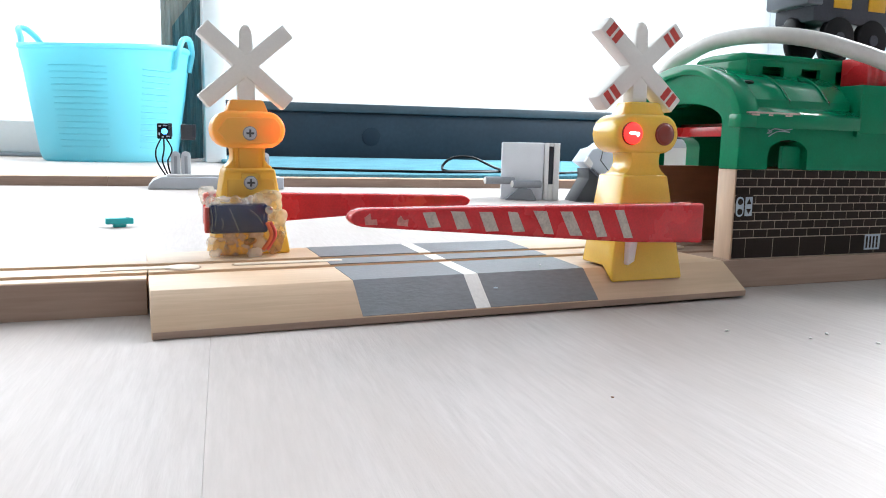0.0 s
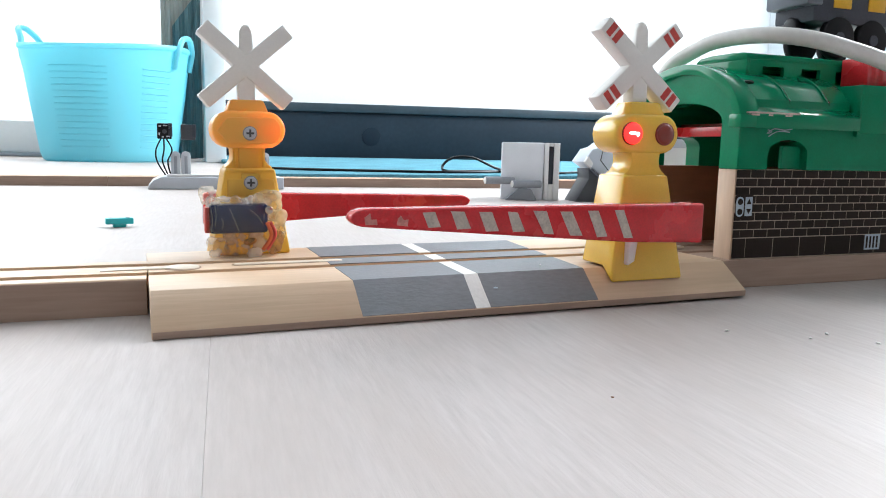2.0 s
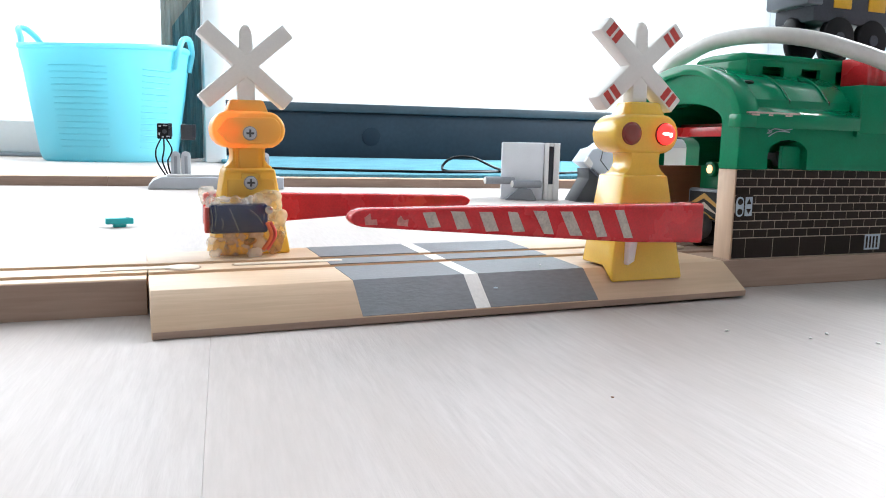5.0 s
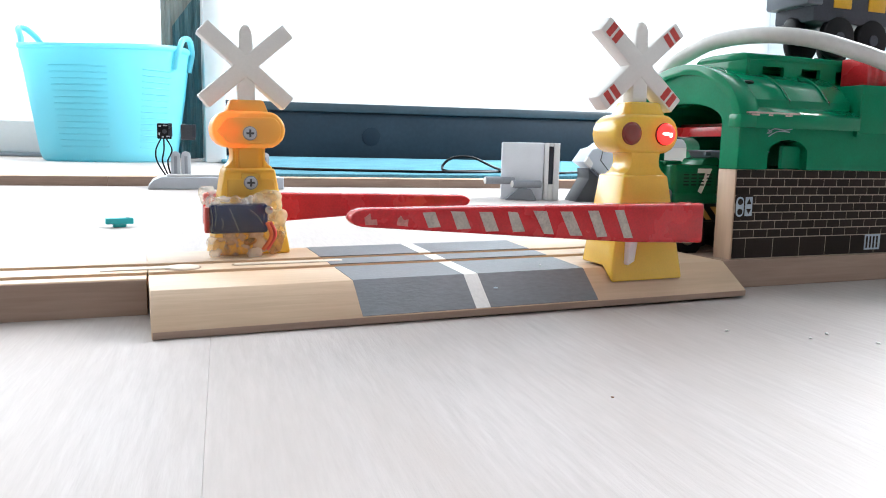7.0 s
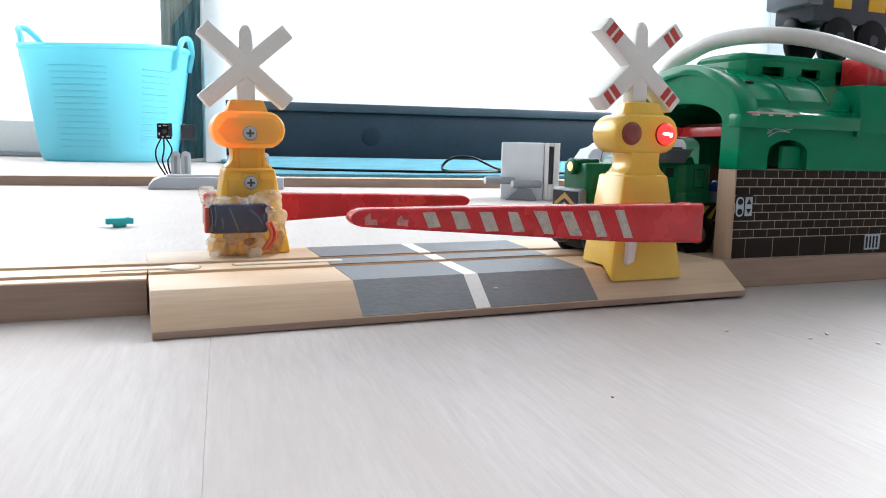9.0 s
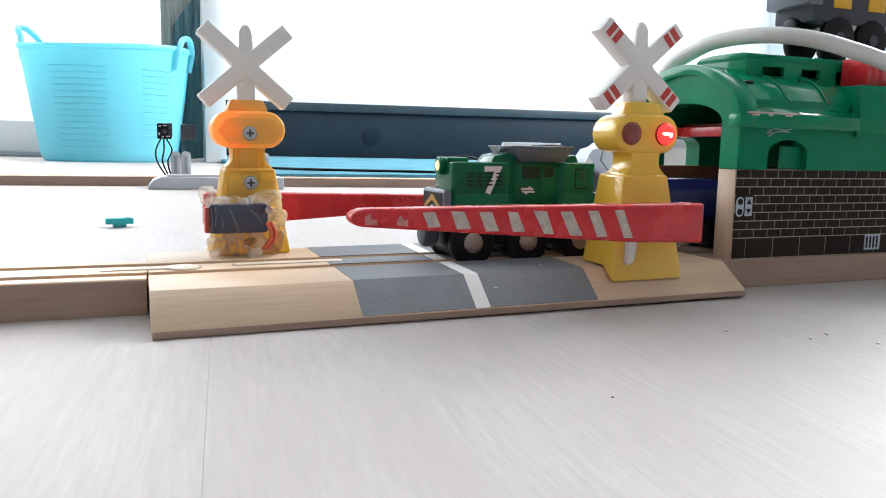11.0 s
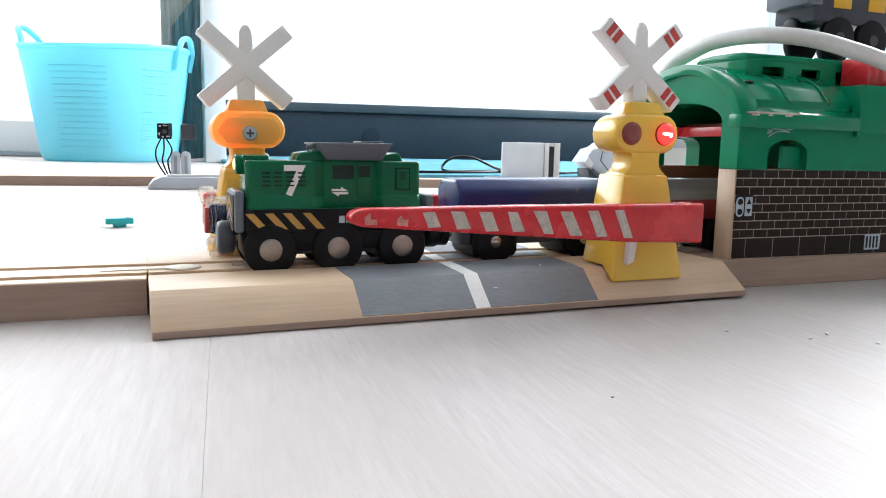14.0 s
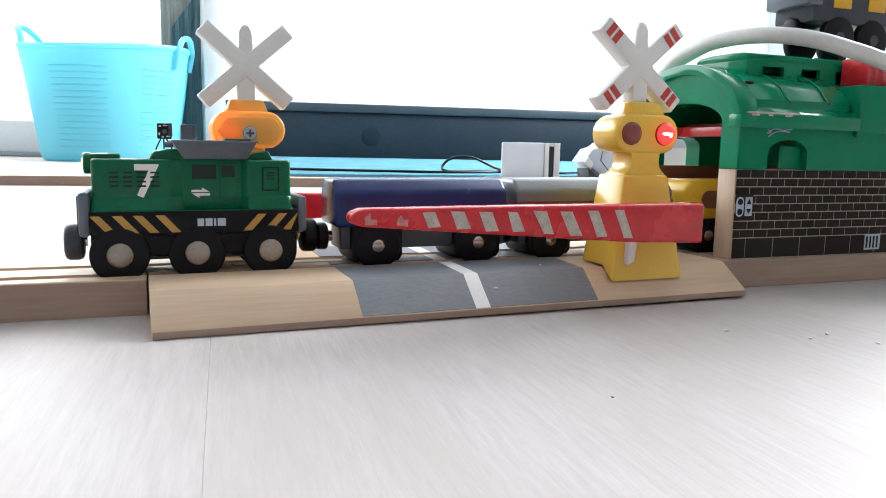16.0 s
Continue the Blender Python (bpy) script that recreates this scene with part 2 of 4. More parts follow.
def prism(pts, axis, lo, hi, bevel=0.0, seg=2, bm=None, taper=None):
    """A polygon drawn out along an axis: 'x' takes (y, z), 'y' takes (x, z), 'z' takes (x, y). taper(u, v) gives the far end's corner."""
    fresh = bmesh.new()

    def put(u, v, w):
        return {'x': (w, u, v), 'y': (u, w, v), 'z': (u, v, w)}[axis]
    a = [fresh.verts.new(put(u, v, lo)) for u, v in pts]
    b = [fresh.verts.new(put(*(taper(u, v) if taper else (u, v)), hi)) for u, v in pts]
    n = len(pts)
    fresh.faces.new(a)
    fresh.faces.new(b[::-1])
    for i in range(n):
        fresh.faces.new((a[i], b[i], b[(i + 1) % n], a[(i + 1) % n]))
    bmesh.ops.recalc_face_normals(fresh, faces=fresh.faces[:])
    if bevel:
        sharp = [e for e in fresh.edges if len(e.link_faces) == 2 and e.calc_face_angle(0) > 0.5]
        bmesh.ops.bevel(fresh, geom=sharp, offset=bevel, segments=seg, profile=0.5, affect='EDGES', clamp_overlap=True)
    return merge(bm, fresh)


def merge(bm, fresh):
    if bm is None:
        return fresh
    me = bpy.data.meshes.new("joined")
    fresh.to_mesh(me)
    fresh.free()
    bm.from_mesh(me)
    bpy.data.meshes.remove(me)
    return bm


def block(x0, x1, y0, y1, z0, z1, bevel=0.0, bm=None, seg=2):
    return prism([(x0, y0), (x1, y0), (x1, y1), (x0, y1)], 'z', z0, z1, bevel, seg, bm)


def disc(c, r, axis, depth, seg=28, bevel=0.0, bm=None, r2=None):
    """A round bar of given depth, centred at c, along an axis."""
    fresh = bmesh.new()
    bmesh.ops.create_cone(fresh, cap_ends=True, segments=seg, radius1=r, radius2=r if r2 is None else r2, depth=depth)
    if bevel:
        rim = [e for e in fresh.edges if len(e.link_faces) == 2 and e.calc_face_angle(0) > 0.9]
        bmesh.ops.bevel(fresh, geom=rim, offset=bevel, segments=3, profile=0.5, affect='EDGES')
    turn = {'x': Matrix.Rotation(radians(90), 4, 'Y'), 'y': Matrix.Rotation(radians(90), 4, 'X'), 'z': Matrix.Identity(4)}[axis]
    bmesh.ops.transform(fresh, matrix=Matrix.Translation(c) @ turn, verts=fresh.verts[:])
    return merge(bm, fresh)


def ball(c, size, bm=None, u=20, v=12):
    fresh = bmesh.new()
    bmesh.ops.create_uvsphere(fresh, u_segments=u, v_segments=v, radius=1.0)
    bmesh.ops.transform(fresh, matrix=Matrix.Translation(c) @ Matrix.Diagonal((*size, 1)), verts=fresh.verts[:])
    return merge(bm, fresh)


def stadium(cx, cz, half, r, seg=10):
    """An outline with two round ends."""
    pts = []
    for i in range(seg + 1):
        a = radians(-90 + 180 * i / seg)
        pts.append((cx + half + r * math.cos(a), cz + r * math.sin(a)))
    for i in range(seg + 1):
        a = radians(90 + 180 * i / seg)
        pts.append((cx - half + r * math.cos(a), cz + r * math.sin(a)))
    return pts


def tube(points, r, bm=None, sides=10, steps=8):
    """A round cord along a smooth line through the points."""
    pts = [Vector(p) for p in points]
    line = []
    for i in range(len(pts) - 1):
        p0, p1, p2, p3 = pts[max(i - 1, 0)], pts[i], pts[i + 1], pts[min(i + 2, len(pts) - 1)]
        for k in range(steps):
            t = k / steps
            line.append(0.5 * ((2 * p1) + (p2 - p0) * t + (2 * p0 - 5 * p1 + 4 * p2 - p3) * t * t + (3 * p1 - p0 - 3 * p2 + p3) * t ** 3))
    line.append(pts[-1])
    fresh = bmesh.new()
    rings = []
    side = None
    for i, p in enumerate(line):
        d = (line[min(i + 1, len(line) - 1)] - line[max(i - 1, 0)]).normalized()
        if side is None:
            side = d.orthogonal().normalized()
        side = (side - d * side.dot(d)).normalized()
        up = d.cross(side)
        rings.append([fresh.verts.new(p + r * (math.cos(2 * math.pi * k / sides) * side + math.sin(2 * math.pi * k / sides) * up)) for k in range(sides)])
    for a, b in zip(rings, rings[1:]):
        for k in range(sides):
            fresh.faces.new((a[k], a[(k + 1) % sides], b[(k + 1) % sides], b[k]))
    fresh.faces.new(rings[0][::-1])
    fresh.faces.new(rings[-1])
    return merge(bm, fresh)


def lathe(profile, seg=64, cx=0, cy=0):
    """A turned form from (radius, height) pairs."""
    bm = bmesh.new()
    rings = [[bm.verts.new((cx + r * math.cos(2 * math.pi * k / seg), cy + r * math.sin(2 * math.pi * k / seg), z)) for k in range(seg)] for r, z in profile]
    for a, b in zip(rings, rings[1:]):
        for k in range(seg):
            bm.faces.new((a[k], a[(k + 1) % seg], b[(k + 1) % seg], b[k]))
    return bm


def lettering(text, size, depth=0.0002):
    """Raised print from the built-in font, in the x-z plane, facing -y."""
    curve = bpy.data.curves.new("print", 'FONT')
    curve.body, curve.size, curve.extrude, curve.align_x, curve.align_y = text, size, depth, 'CENTER', 'CENTER'
    curve.resolution_u, curve.offset = 3, size * 0.022
    ob = bpy.data.objects.new("print", curve)
    me = bpy.data.meshes.new_from_object(ob)
    bm = bmesh.new()
    bm.from_mesh(me)
    bpy.data.objects.remove(ob)
    bpy.data.meshes.remove(me)
    bmesh.ops.transform(bm, matrix=Matrix.Rotation(radians(90), 4, 'X'), verts=bm.verts[:])
    return bm


def shifted(bm, x, y, z, m=None):
    bmesh.ops.transform(bm, matrix=Matrix.Translation((x, y, z)) @ (m or Matrix.Identity(4)), verts=bm.verts[:])
    return bm


# ---- the room ----
def room():
    floor = single("floor", block(.128, 2.7, 2.66, 3.1, -0.03, -0.0012, bm=block(-2.7, 2.7, -2.6, 2.66, -0.03, -0.0012)), SUBFLOOR, Matrix.Identity(4),
                   "pale limed oak plank floor, worn and glossy", "floor", kind="structure")
    single("wall_north", block(0, 2.56, 0, 0.12, 0, 2.4), WALL_WHITE, pose(0.16, 2.84, 0, 0, 0, -8), "plain white painted wall behind the bench", "wall", kind="structure")
    single("wall_return", block(0.128, 0.185, 2.0, 3.1, 0, 2.4, 0.004), FRAME_WHITE, Matrix.Identity(4), "white painted wall end beside the glazed door", "wall", kind="structure")
    single("wall_west", block(-2.72, -2.6, -2.6, 2.6, 0, 2.4), WALL_DIM, Matrix.Identity(4), "unseen wall, darkened to cut fill light", "wall", kind="structure")
    single("wall_south", block(-2.6, 2.6, -2.62, -2.5, 0, 2.4), WALL_DIM, Matrix.Identity(4), "unseen wall, darkened to cut fill light", "wall", kind="structure")
    single("wall_southeast", block(2.6, 2.72, -2.6, 0.5, 0, 2.4), WALL_WHITE, Matrix.Identity(4), "plain white painted wall", "wall", kind="structure")
    east = block(2.6, 2.72, 2.1, 3.0, 0, 2.4)
    east = block(2.6, 2.72, 0.5, 2.1, 0, 0.4, bm=east)
    east = block(2.6, 2.72, 0.5, 2.1, 2.2, 2.4, bm=east)
    single("wall_east", east, WALL_WHITE, Matrix.Identity(4), "white painted wall with an added wide window", "wall", kind="structure")
    single("wall_lintel", block(-2.6, 0.128, 2.56, 2.66, 2.15, 2.4), WALL_WHITE, Matrix.Identity(4), "white wall above the glazed door", "wall", kind="structure")
    single("ceiling", block(-2.7, 2.7, -2.6, 3.1, 2.4, 2.48), WALL_WHITE, Matrix.Identity(4), "plain white ceiling", "ceiling", kind="structure")
    door = empty("door_1", pose(0, 2.58, 0), "white framed glazed garden door, overexposed daylight behind", "glazed door", kind="structure")
    part("bottom_rail", block(-2.6, 0.128, -0.03, 0.03, 0.012, 0.115, 0.006), FRAME_WHITE, door)
    part("threshold", block(-2.6, 0.128, -0.06, 0.06, 0.0, 0.012, 0.003), MID_GREY, door)
    part("top_rail", block(-2.6, 0.128, -0.03, 0.03, 2.06, 2.15, 0.006), FRAME_WHITE, door)
    for x in (-2.6, -1.3, 0.048):
        part("stile", block(x, x + 0.08, -0.03, 0.03, 0.115, 2.06, 0.006), FRAME_WHITE, door)
    for x0, x1 in ((-2.52, -1.3), (-1.22, 0.048)):
        pane = part("pane", block(x0, x1, -0.004, 0.004, 0.115, 2.06), GLASS, door)
        pane.visible_shadow = False
    # unseen window, added as the opening for the side lamp
    win = empty("unseen_window_1", pose(2.66, 2.0, 0), "added white framed window, out of view", "window", kind="structure")
    for y0, y1, z0, z1 in ((-1.5, 0.1, 0.4, 0.46), (-1.5, 0.1, 2.14, 2.2), (-1.5, -1.44, 0.46, 2.14), (0.04, 0.1, 0.46, 2.14)):
        part("window_frame", block(-0.03, 0.03, y0, y1, z0, z1, 0.004), FRAME_WHITE, win)
    pane = part("pane", block(-0.004, 0.004, -1.44, 0.04, 0.46, 2.14), GLASS, win)
    pane.visible_shadow = False
    single("ground", block(-400, 400, -400, 400, -0.35, -0.25), paint("pale_paving", (0.78, 0.79, 0.80), 0.8, fine=30, broad=1), Matrix.Identity(4),
           "pale paving outside the door", "ground", kind="structure")
    single("backdrop", block(-6, 0.9, 5.0, 5.05, -.25, 4.5), glow("bright_overcast_daylight", (0.93, 0.97, 1.0), 1.0), Matrix.Identity(4),
           "plain white overcast daylight beyond the garden door", "backdrop", kind="structure")
    # planks run away from the viewer
    turn = Matrix.Translation((0.0166, -0.0452, 0)) @ Matrix.Rotation(radians(-4.2), 4, 'Z')
    me = finish("plank", block(0.00002, 0.32998, 0.00002, 1.19998, -0.014, 0.0, 0.00009, seg=1), PLANK)
    inv = turn.inverted()
    for i in range(-10, 10):
        for j in range(-4, 4):
            m = turn @ Matrix.Translation((0.33 * i, 1.2 * j + (i * 0.37 % 1.0) * 1.2 - 0.55, 0))
            c = m @ Vector((0.165, 0.6, 0))
            if -2.6 < c.x < 2.6 and -2.2 < c.y < (2.7 if c.x > 0.3 else 2.1):
                ob = new("plank", me)
                ob.parent, ob.matrix_basis = floor, m


room()

# ---- wooden railway ----
MC = pose(0, 0, 0, 0, -0.2367, 1.4788)
TRACK = [(0, 0), (.04, 0), (.04, .0117), (.0397, .012), (.033, .012), (.033, .009), (.027, .009), (.027, .012), (.013, .012), (.013, .009),
         (.007, .009), (.007, .012), (.0003, .012), (0, .0117)]


def straight_track(m, length, label, group="wooden straight tracks"):
    tr = empty("track_piece", m, label, "toy track", group)
    part("rail_bed", prism(TRACK, 'x', 0, length), BEECH, tr)
    # thin plate whose darker colour holds the shade of the track's side
    part("side_face", block(0.0, length, -0.00025, 0.0, 0.0, 0.0116, 0.0001, seg=1), BEECH_SHADED, tr)
    return tr


straight_track(pose(-0.2165, 0, 0), 0.2161, "beech toy track with two grooves, butted against the crossing ramp")
straight_track(pose(-0.433, 0, 0), 0.2161, "beech toy track with two grooves, out beyond the crossing")
far_a = pose(0.374, 0.735, 0, 0, 0, -5.0)
for k in range(-4, 3):
    straight_track(far_a @ pose(0.2165 * k, 0, 0), 0.2161, "beech toy track lying in front of the teal rug", "background tracks")


def crossing():
    cr = empty("crossing_track", MC, "beech level crossing track with grey painted road ramps", "toy track")
    L = 0.2195
    prof = [(-.0353, 0), (.0753, 0), (.0753, .0024), (.0616, .012)] + TRACK[4:12] + [(-.0216, .012), (-.0353, .0024)]
    part("ramp_body", prism(prof, 'x', 0.0003, L, 0.0003, 1), BEECH, cr)
    # the lip's shade is put into this strip's colour
    part("lip_face", block(0.0006, L - .0003, -.03555, -.0353, .0002, .0023, .00008, seg=1), BEECH_SHADED, cr, "lip face in the shaded beech tone")
    for name, mat, a, b, top in (("road_paint", ROAD_GREY, (.0630, .0655), (.1026, .1092), .00012), ("road_paint", ROAD_GREY, (.1080, .1147), (.1510, .1640), .00012),
                                 ("centre_line", ROAD_WHITE, (.1026, .1092), (.1080, .1147), .00014)):
        for ys in (((-.0350, .00262), (-.0216, .012), (.0069, .012)), ((.0131, .012), (.0269, .012)), ((.0331, .012), (.0616, .012), (.0750, .00262))):
            bm = bmesh.new()
            low, high = [], []
            for y, z in ys:
                k = (y + .035) / .11
                x0, x1 = a[0] + (a[1] - a[0]) * k, b[0] + (b[1] - b[0]) * k
                low.append((x0, y, z + top))
                high.append((x1, y, z + top))
            for i in range(len(ys) - 1):
                q = [bm.verts.new(p) for p in (low[i], high[i], high[i + 1], low[i + 1])]
                r = [bm.verts.new((p[0], p[1], p[2] - 0.0006)) for p in (low[i], high[i], high[i + 1], low[i + 1])]
                bm.faces.new(q)
                for j in range(4):
                    bm.faces.new((q[j], r[j], r[(j + 1) % 4], q[(j + 1) % 4]))
            part(name, bm, mat, cr)
    # joint pegs
    for x, k in ((0.012, 1), (0.206, -1)):
        part("peg_gap", disc((x, .02, .0118), .0064, 'z', .0006), GROOVE, cr)
        part("joint_peg", disc((x + .0001, .0203, .0119), .0056, 'z', .0012, bevel=.0004), PEG_WOOD, cr)
        part("joint_neck", block(min(x, x - .027 * k), max(x, x - .027 * k), .0180, .0220, .0114, .01245, .0004), PEG_WOOD, cr)
    part("slot_line", prism([(x + .0505, y + .0218) for x, y in stadium(0, 0, .0188, .0026, 8)], 'z', .0116, .01208), GROOVE, cr)
    part("glued_strip", prism([(x + .0505, y + .0221) for x, y in stadium(0, 0, .0184, .0021, 8)], 'z', .0116, .0123, .0002, 1), PEG_WOOD, cr, "pale strip glued into the track")
    return cr


crossing()


def crossing_signal(m, back_shell, reach):
    """A warning post: tapered foot, lamp head, cross and boom. Its front looks to -y, its foot stands at z = 0."""
    s = empty("crossing_signal", m, "yellow plastic crossing post with white cross and red boom", "toy crossing signal", "pair of crossing posts")
    body = YELLOW_BACKLIT if back_shell else YELLOW
    bm = prism([(-.0112, -.0054), (-.0036, 0), (.0106, 0), (.0100, .0345), (-.0076, .0345)], 'x', -1, 1)
    for v in bm.verts:
        v.co.x *= .0157 - .0058 * v.co.z / .0345
    bmesh.ops.bevel(bm, geom=[e for e in bm.edges if e.calc_face_angle(0) > 0.5], offset=.0011, segments=3, profile=0.5, affect='EDGES')
    part("foot", bm, body, s)
    waist = [(.0096, .0335), (.0093, .0350), (.0076, .0362), (.0066, .0378), (.0063, .0400), (.0065, .0420), (.0074, .0436), (.0090, .0448)]
    part("neck", prism(waist + [(-x, z) for x, z in waist[::-1]], 'y', -.0064, .0062, .0007, 2), body, s)
    # hollow head, so that the bulbs inside shine through its thin back
    head = prism(stadium(0, .0499, .0071, .0073), 'y', -.0070, .0095, .0014, 3)
    part("head", head, YELLOW_SHELL if back_shell else YELLOW, s)
    part("cap", prism([(-.0085, -.006), (.0085, -.006), (.0085, .006), (-.0085, .006)], 'z', .0563, .0618, .0007, 2, taper=lambda x, y: (x * .75, y * .8)), YELLOW_SHELL if back_shell else YELLOW, s)
    if back_shell:
        lid = [(.0125, .0491), (.0085, .0544), (-.0085, .0548)] + [(-.0085 - .0038 * math.sin(math.pi * i / 8), .0496 + .0052 * math.cos(math.pi * i / 8)) for i in range(1, 8)] + [(-.0085, .0444), (.0085, .0444)]
        part("back_cover", prism(lid, 'y', .0094, .0112, .0005, 2), YELLOW_SHELL, s)
        part("back_rib", block(-.0036, .0040, .0050, .0074, .0336, .0432, .0004), body, s)
        for x in (-.0058, .0058):
            part("back_rib", block(x - .0006, x + .0006, .0050, .0070, .0350, .0436, .0003), body, s)
        tee = [(.0092, .0235), (.0089, .0304), (.0036, .0304), (.0036, .0326), (-.0036, .0326), (-.0036, .0304), (-.0091, .0304), (-.0104, .0235)]
        part("cover_plate", prism(tee, 'y', .0090, .0111, .0004, 2), body, s)
        part("cover_edge", block(-.0096, .0096, .0088, .0107, .0330, .0342, .0004), body, s)
        for z, y in ((.0484, .0117), (.0289, .0114)):
            part("screw_rim", disc((0, y - .0007, z), .0028, 'y', .0012, bevel=.0003), MID_GREY, s)
            sc = part("screw", disc((0, y - .0004, z), .0024, 'y', .0014, bevel=.0003), LIGHT_GREY, s)
            cross = block(-.0015, .0015, y + .0002, y + .0005, z - .0004, z + .0004)
            cross = block(-.0004, .0004, y + .0002, y + .0005, z - .0015, z + .0015, bm=cross)
            part("screw_slot", cross, DARK_GREY, sc)
    # cross
    ang = math.degrees(math.atan2(.0137, .0158))
    c, d, w, far = math.cos(radians(ang)), math.sin(radians(ang)), .0033, .0222
    one = [(w / d, 0), (far * c + w * d, far * d - w * c), (far * c - w * d, far * d + w * c), (0, w / c), (-far * c + w * d, far * d + w * c), (-far * c - w * d, far * d - w * c)]
    outline = [(x, z + .0752) for x, z in one + [(-x, -z) for x, z in one]]
    bm = prism(outline, 'y', -.0030, .0046, .0007, 2)
    bm = block(-.0033, .0033, -.0026, .0040, .0600, .0740, .0006, bm=bm)
    bm = prism([(-.0031, .076), (.0031, .076), (.0027, .0885), (.0013, .0913), (-.0013, .0913), (-.0027, .0885)], 'y', -.0027, .0042, .0010, 3, bm)
    sign = part("cross_sign", bm, SIGN_WHITE, s, "white plastic cross" if back_shell else "white cross with red bars")
    if not back_shell:
        sign.location.x = -.0013
    for sx in (1, -1):
        for sz in (1, -1):
            for d in (.0152, .0187):
                bar = block(-.0012, .0012, -.00315, -.00295, -.0026, .0026)
                bmesh.ops.transform(bar, matrix=Matrix.Translation((0, 0, .0752)) @ Matrix.Rotation(radians(-sx * sz * ang), 4, 'Y') @ Matrix.Translation((sx * d, 0, 0)), verts=bar.verts[:])
                part("red_bar", bar, SIGN_RED, sign)
    # lamps
    bulbs = []
    if back_shell:
        # added opaque box hides the parked bulbs, which never stop glowing
        part("light_block", block(-.0085, .0085, -.0030, .0030, .0125, .0235, .0003), BLACK, s)
    for x in (-.0075, .0075):
        rim = disc((x, -.0071, .0499), .0043, 'y', .0012, bevel=.0004)
        lens = part("lamp_lens", rim, LENS, s)
        part("lens_dome", ball((x, -.0075, .0499), (.0038, .0014, .0038)), LENS, lens)
        b = part("bulb", ball((0, 0, 0), (.0040, .0018, .0040)), FAR_BULB if back_shell else BULB, s, "glowing red bulb")
        core = ball((-.0007, -.00115, .0001), (.0021, .0008, .0008))
        core = ball((.0009, -.00115, -.0003), (.0011, .0008, .0012), core)
        part("bulb_core", core, FILAMENT, b)
        bulbs.append((b, x))
    # boom
    axle = part("axle", disc((.002, -.0165, .0185), .0035, 'y', .014, bevel=.0004), RED, s)
    end = .0163 if back_shell else .0225
    boom_pts = [(end, .0252), (-.062, .0252), (-.1055, .0250), (-.1085, .0241), (-.1098, .0222), (-.1085, .0203), (-.1055, .0195), (-.010, .0119), (end, .0106)]
    boom = part("boom", prism(boom_pts, 'y', -.0265, -.0190, .0012, 3), RED, s, "red tapered boom with worn white bars")
    boom.matrix_basis = pose(0, 0, -.0022, 0, -1.0, 0) if back_shell else pose(reach, 0, 0)
    bars = ((-.1033, .0040, .0034, .4), (-.0933, .0040, .0030, .4), (-.0830, .0050, .0042, 1), (-.0734, .0058, .0046, 1), (-.0634, .0064, .0046, 1), (-.0538, .0064, .0044, 1),
            (-.0429, .0078, .0044, 1), (-.0325, .0083, .0046, 1), (-.0218, .0088, .0042, 1), (-.0114, .0096, .0042, 1))
    rng = random.Random(11)
    for x, h, w, whole in bars:
        zc = .0225 - .0047 * (x + .1105) / .1105
        if whole == 1:
            x -= .0006 + .0005 * (x + .083) / .0716
        slant = h * (.17 if x < -.05 else .23)
        q = [(x - w / 2 - slant, zc + h / 2), (x + w / 2 - slant, zc + h / 2), (x + w / 2 + slant, zc - h / 2), (x - w / 2 + slant, zc - h / 2)]
        if whole < 1:
            q = [(x - w / 2, zc - h / 2), (x + w / 2, zc - h / 2), (x + w / 2, zc - h * .1), (x + w * .1, zc - h * .1), (x - w * .1, zc + h * .35), (x - w / 2, zc + h * .1)]
        q = [(a + rng.uniform(-.0004, .0004), b + rng.uniform(-.0003, .0003)) for a, b in q]
        part("boom_bar", prism(q, 'y', -.02665, -.0264), STRIPE if whole == 1 else FADED_STRIPE, boom)
    part("latch", prism([(-.0100, .0112), (-.0062, .0120), (-.0076, .0026), (-.0106, .0012)], 'y', -.0130, -.0085, .0003, 1), SIGN_WHITE, s, "small white plastic latch")
    return s, bulbs


NEAR, NEAR_BULBS = crossing_signal(MC @ pose(.1765, -.0180, .0126), False, -.0105)
FAR, FAR_BULBS = crossing_signal(MC @ pose(.0400, .0580, .0120, 0, 0, 180), True, 0.0)


def melted(ob):
    """Runs blobs together into one soft lump."""
    a = ob.modifiers.new("run_together", 'REMESH')
    a.mode, a.voxel_size, a.use_smooth_shade = 'VOXEL', 0.0005, True
    b = ob.modifiers.new("soften", 'SMOOTH')
    b.factor, b.iterations = 0.5, 22
    return ob


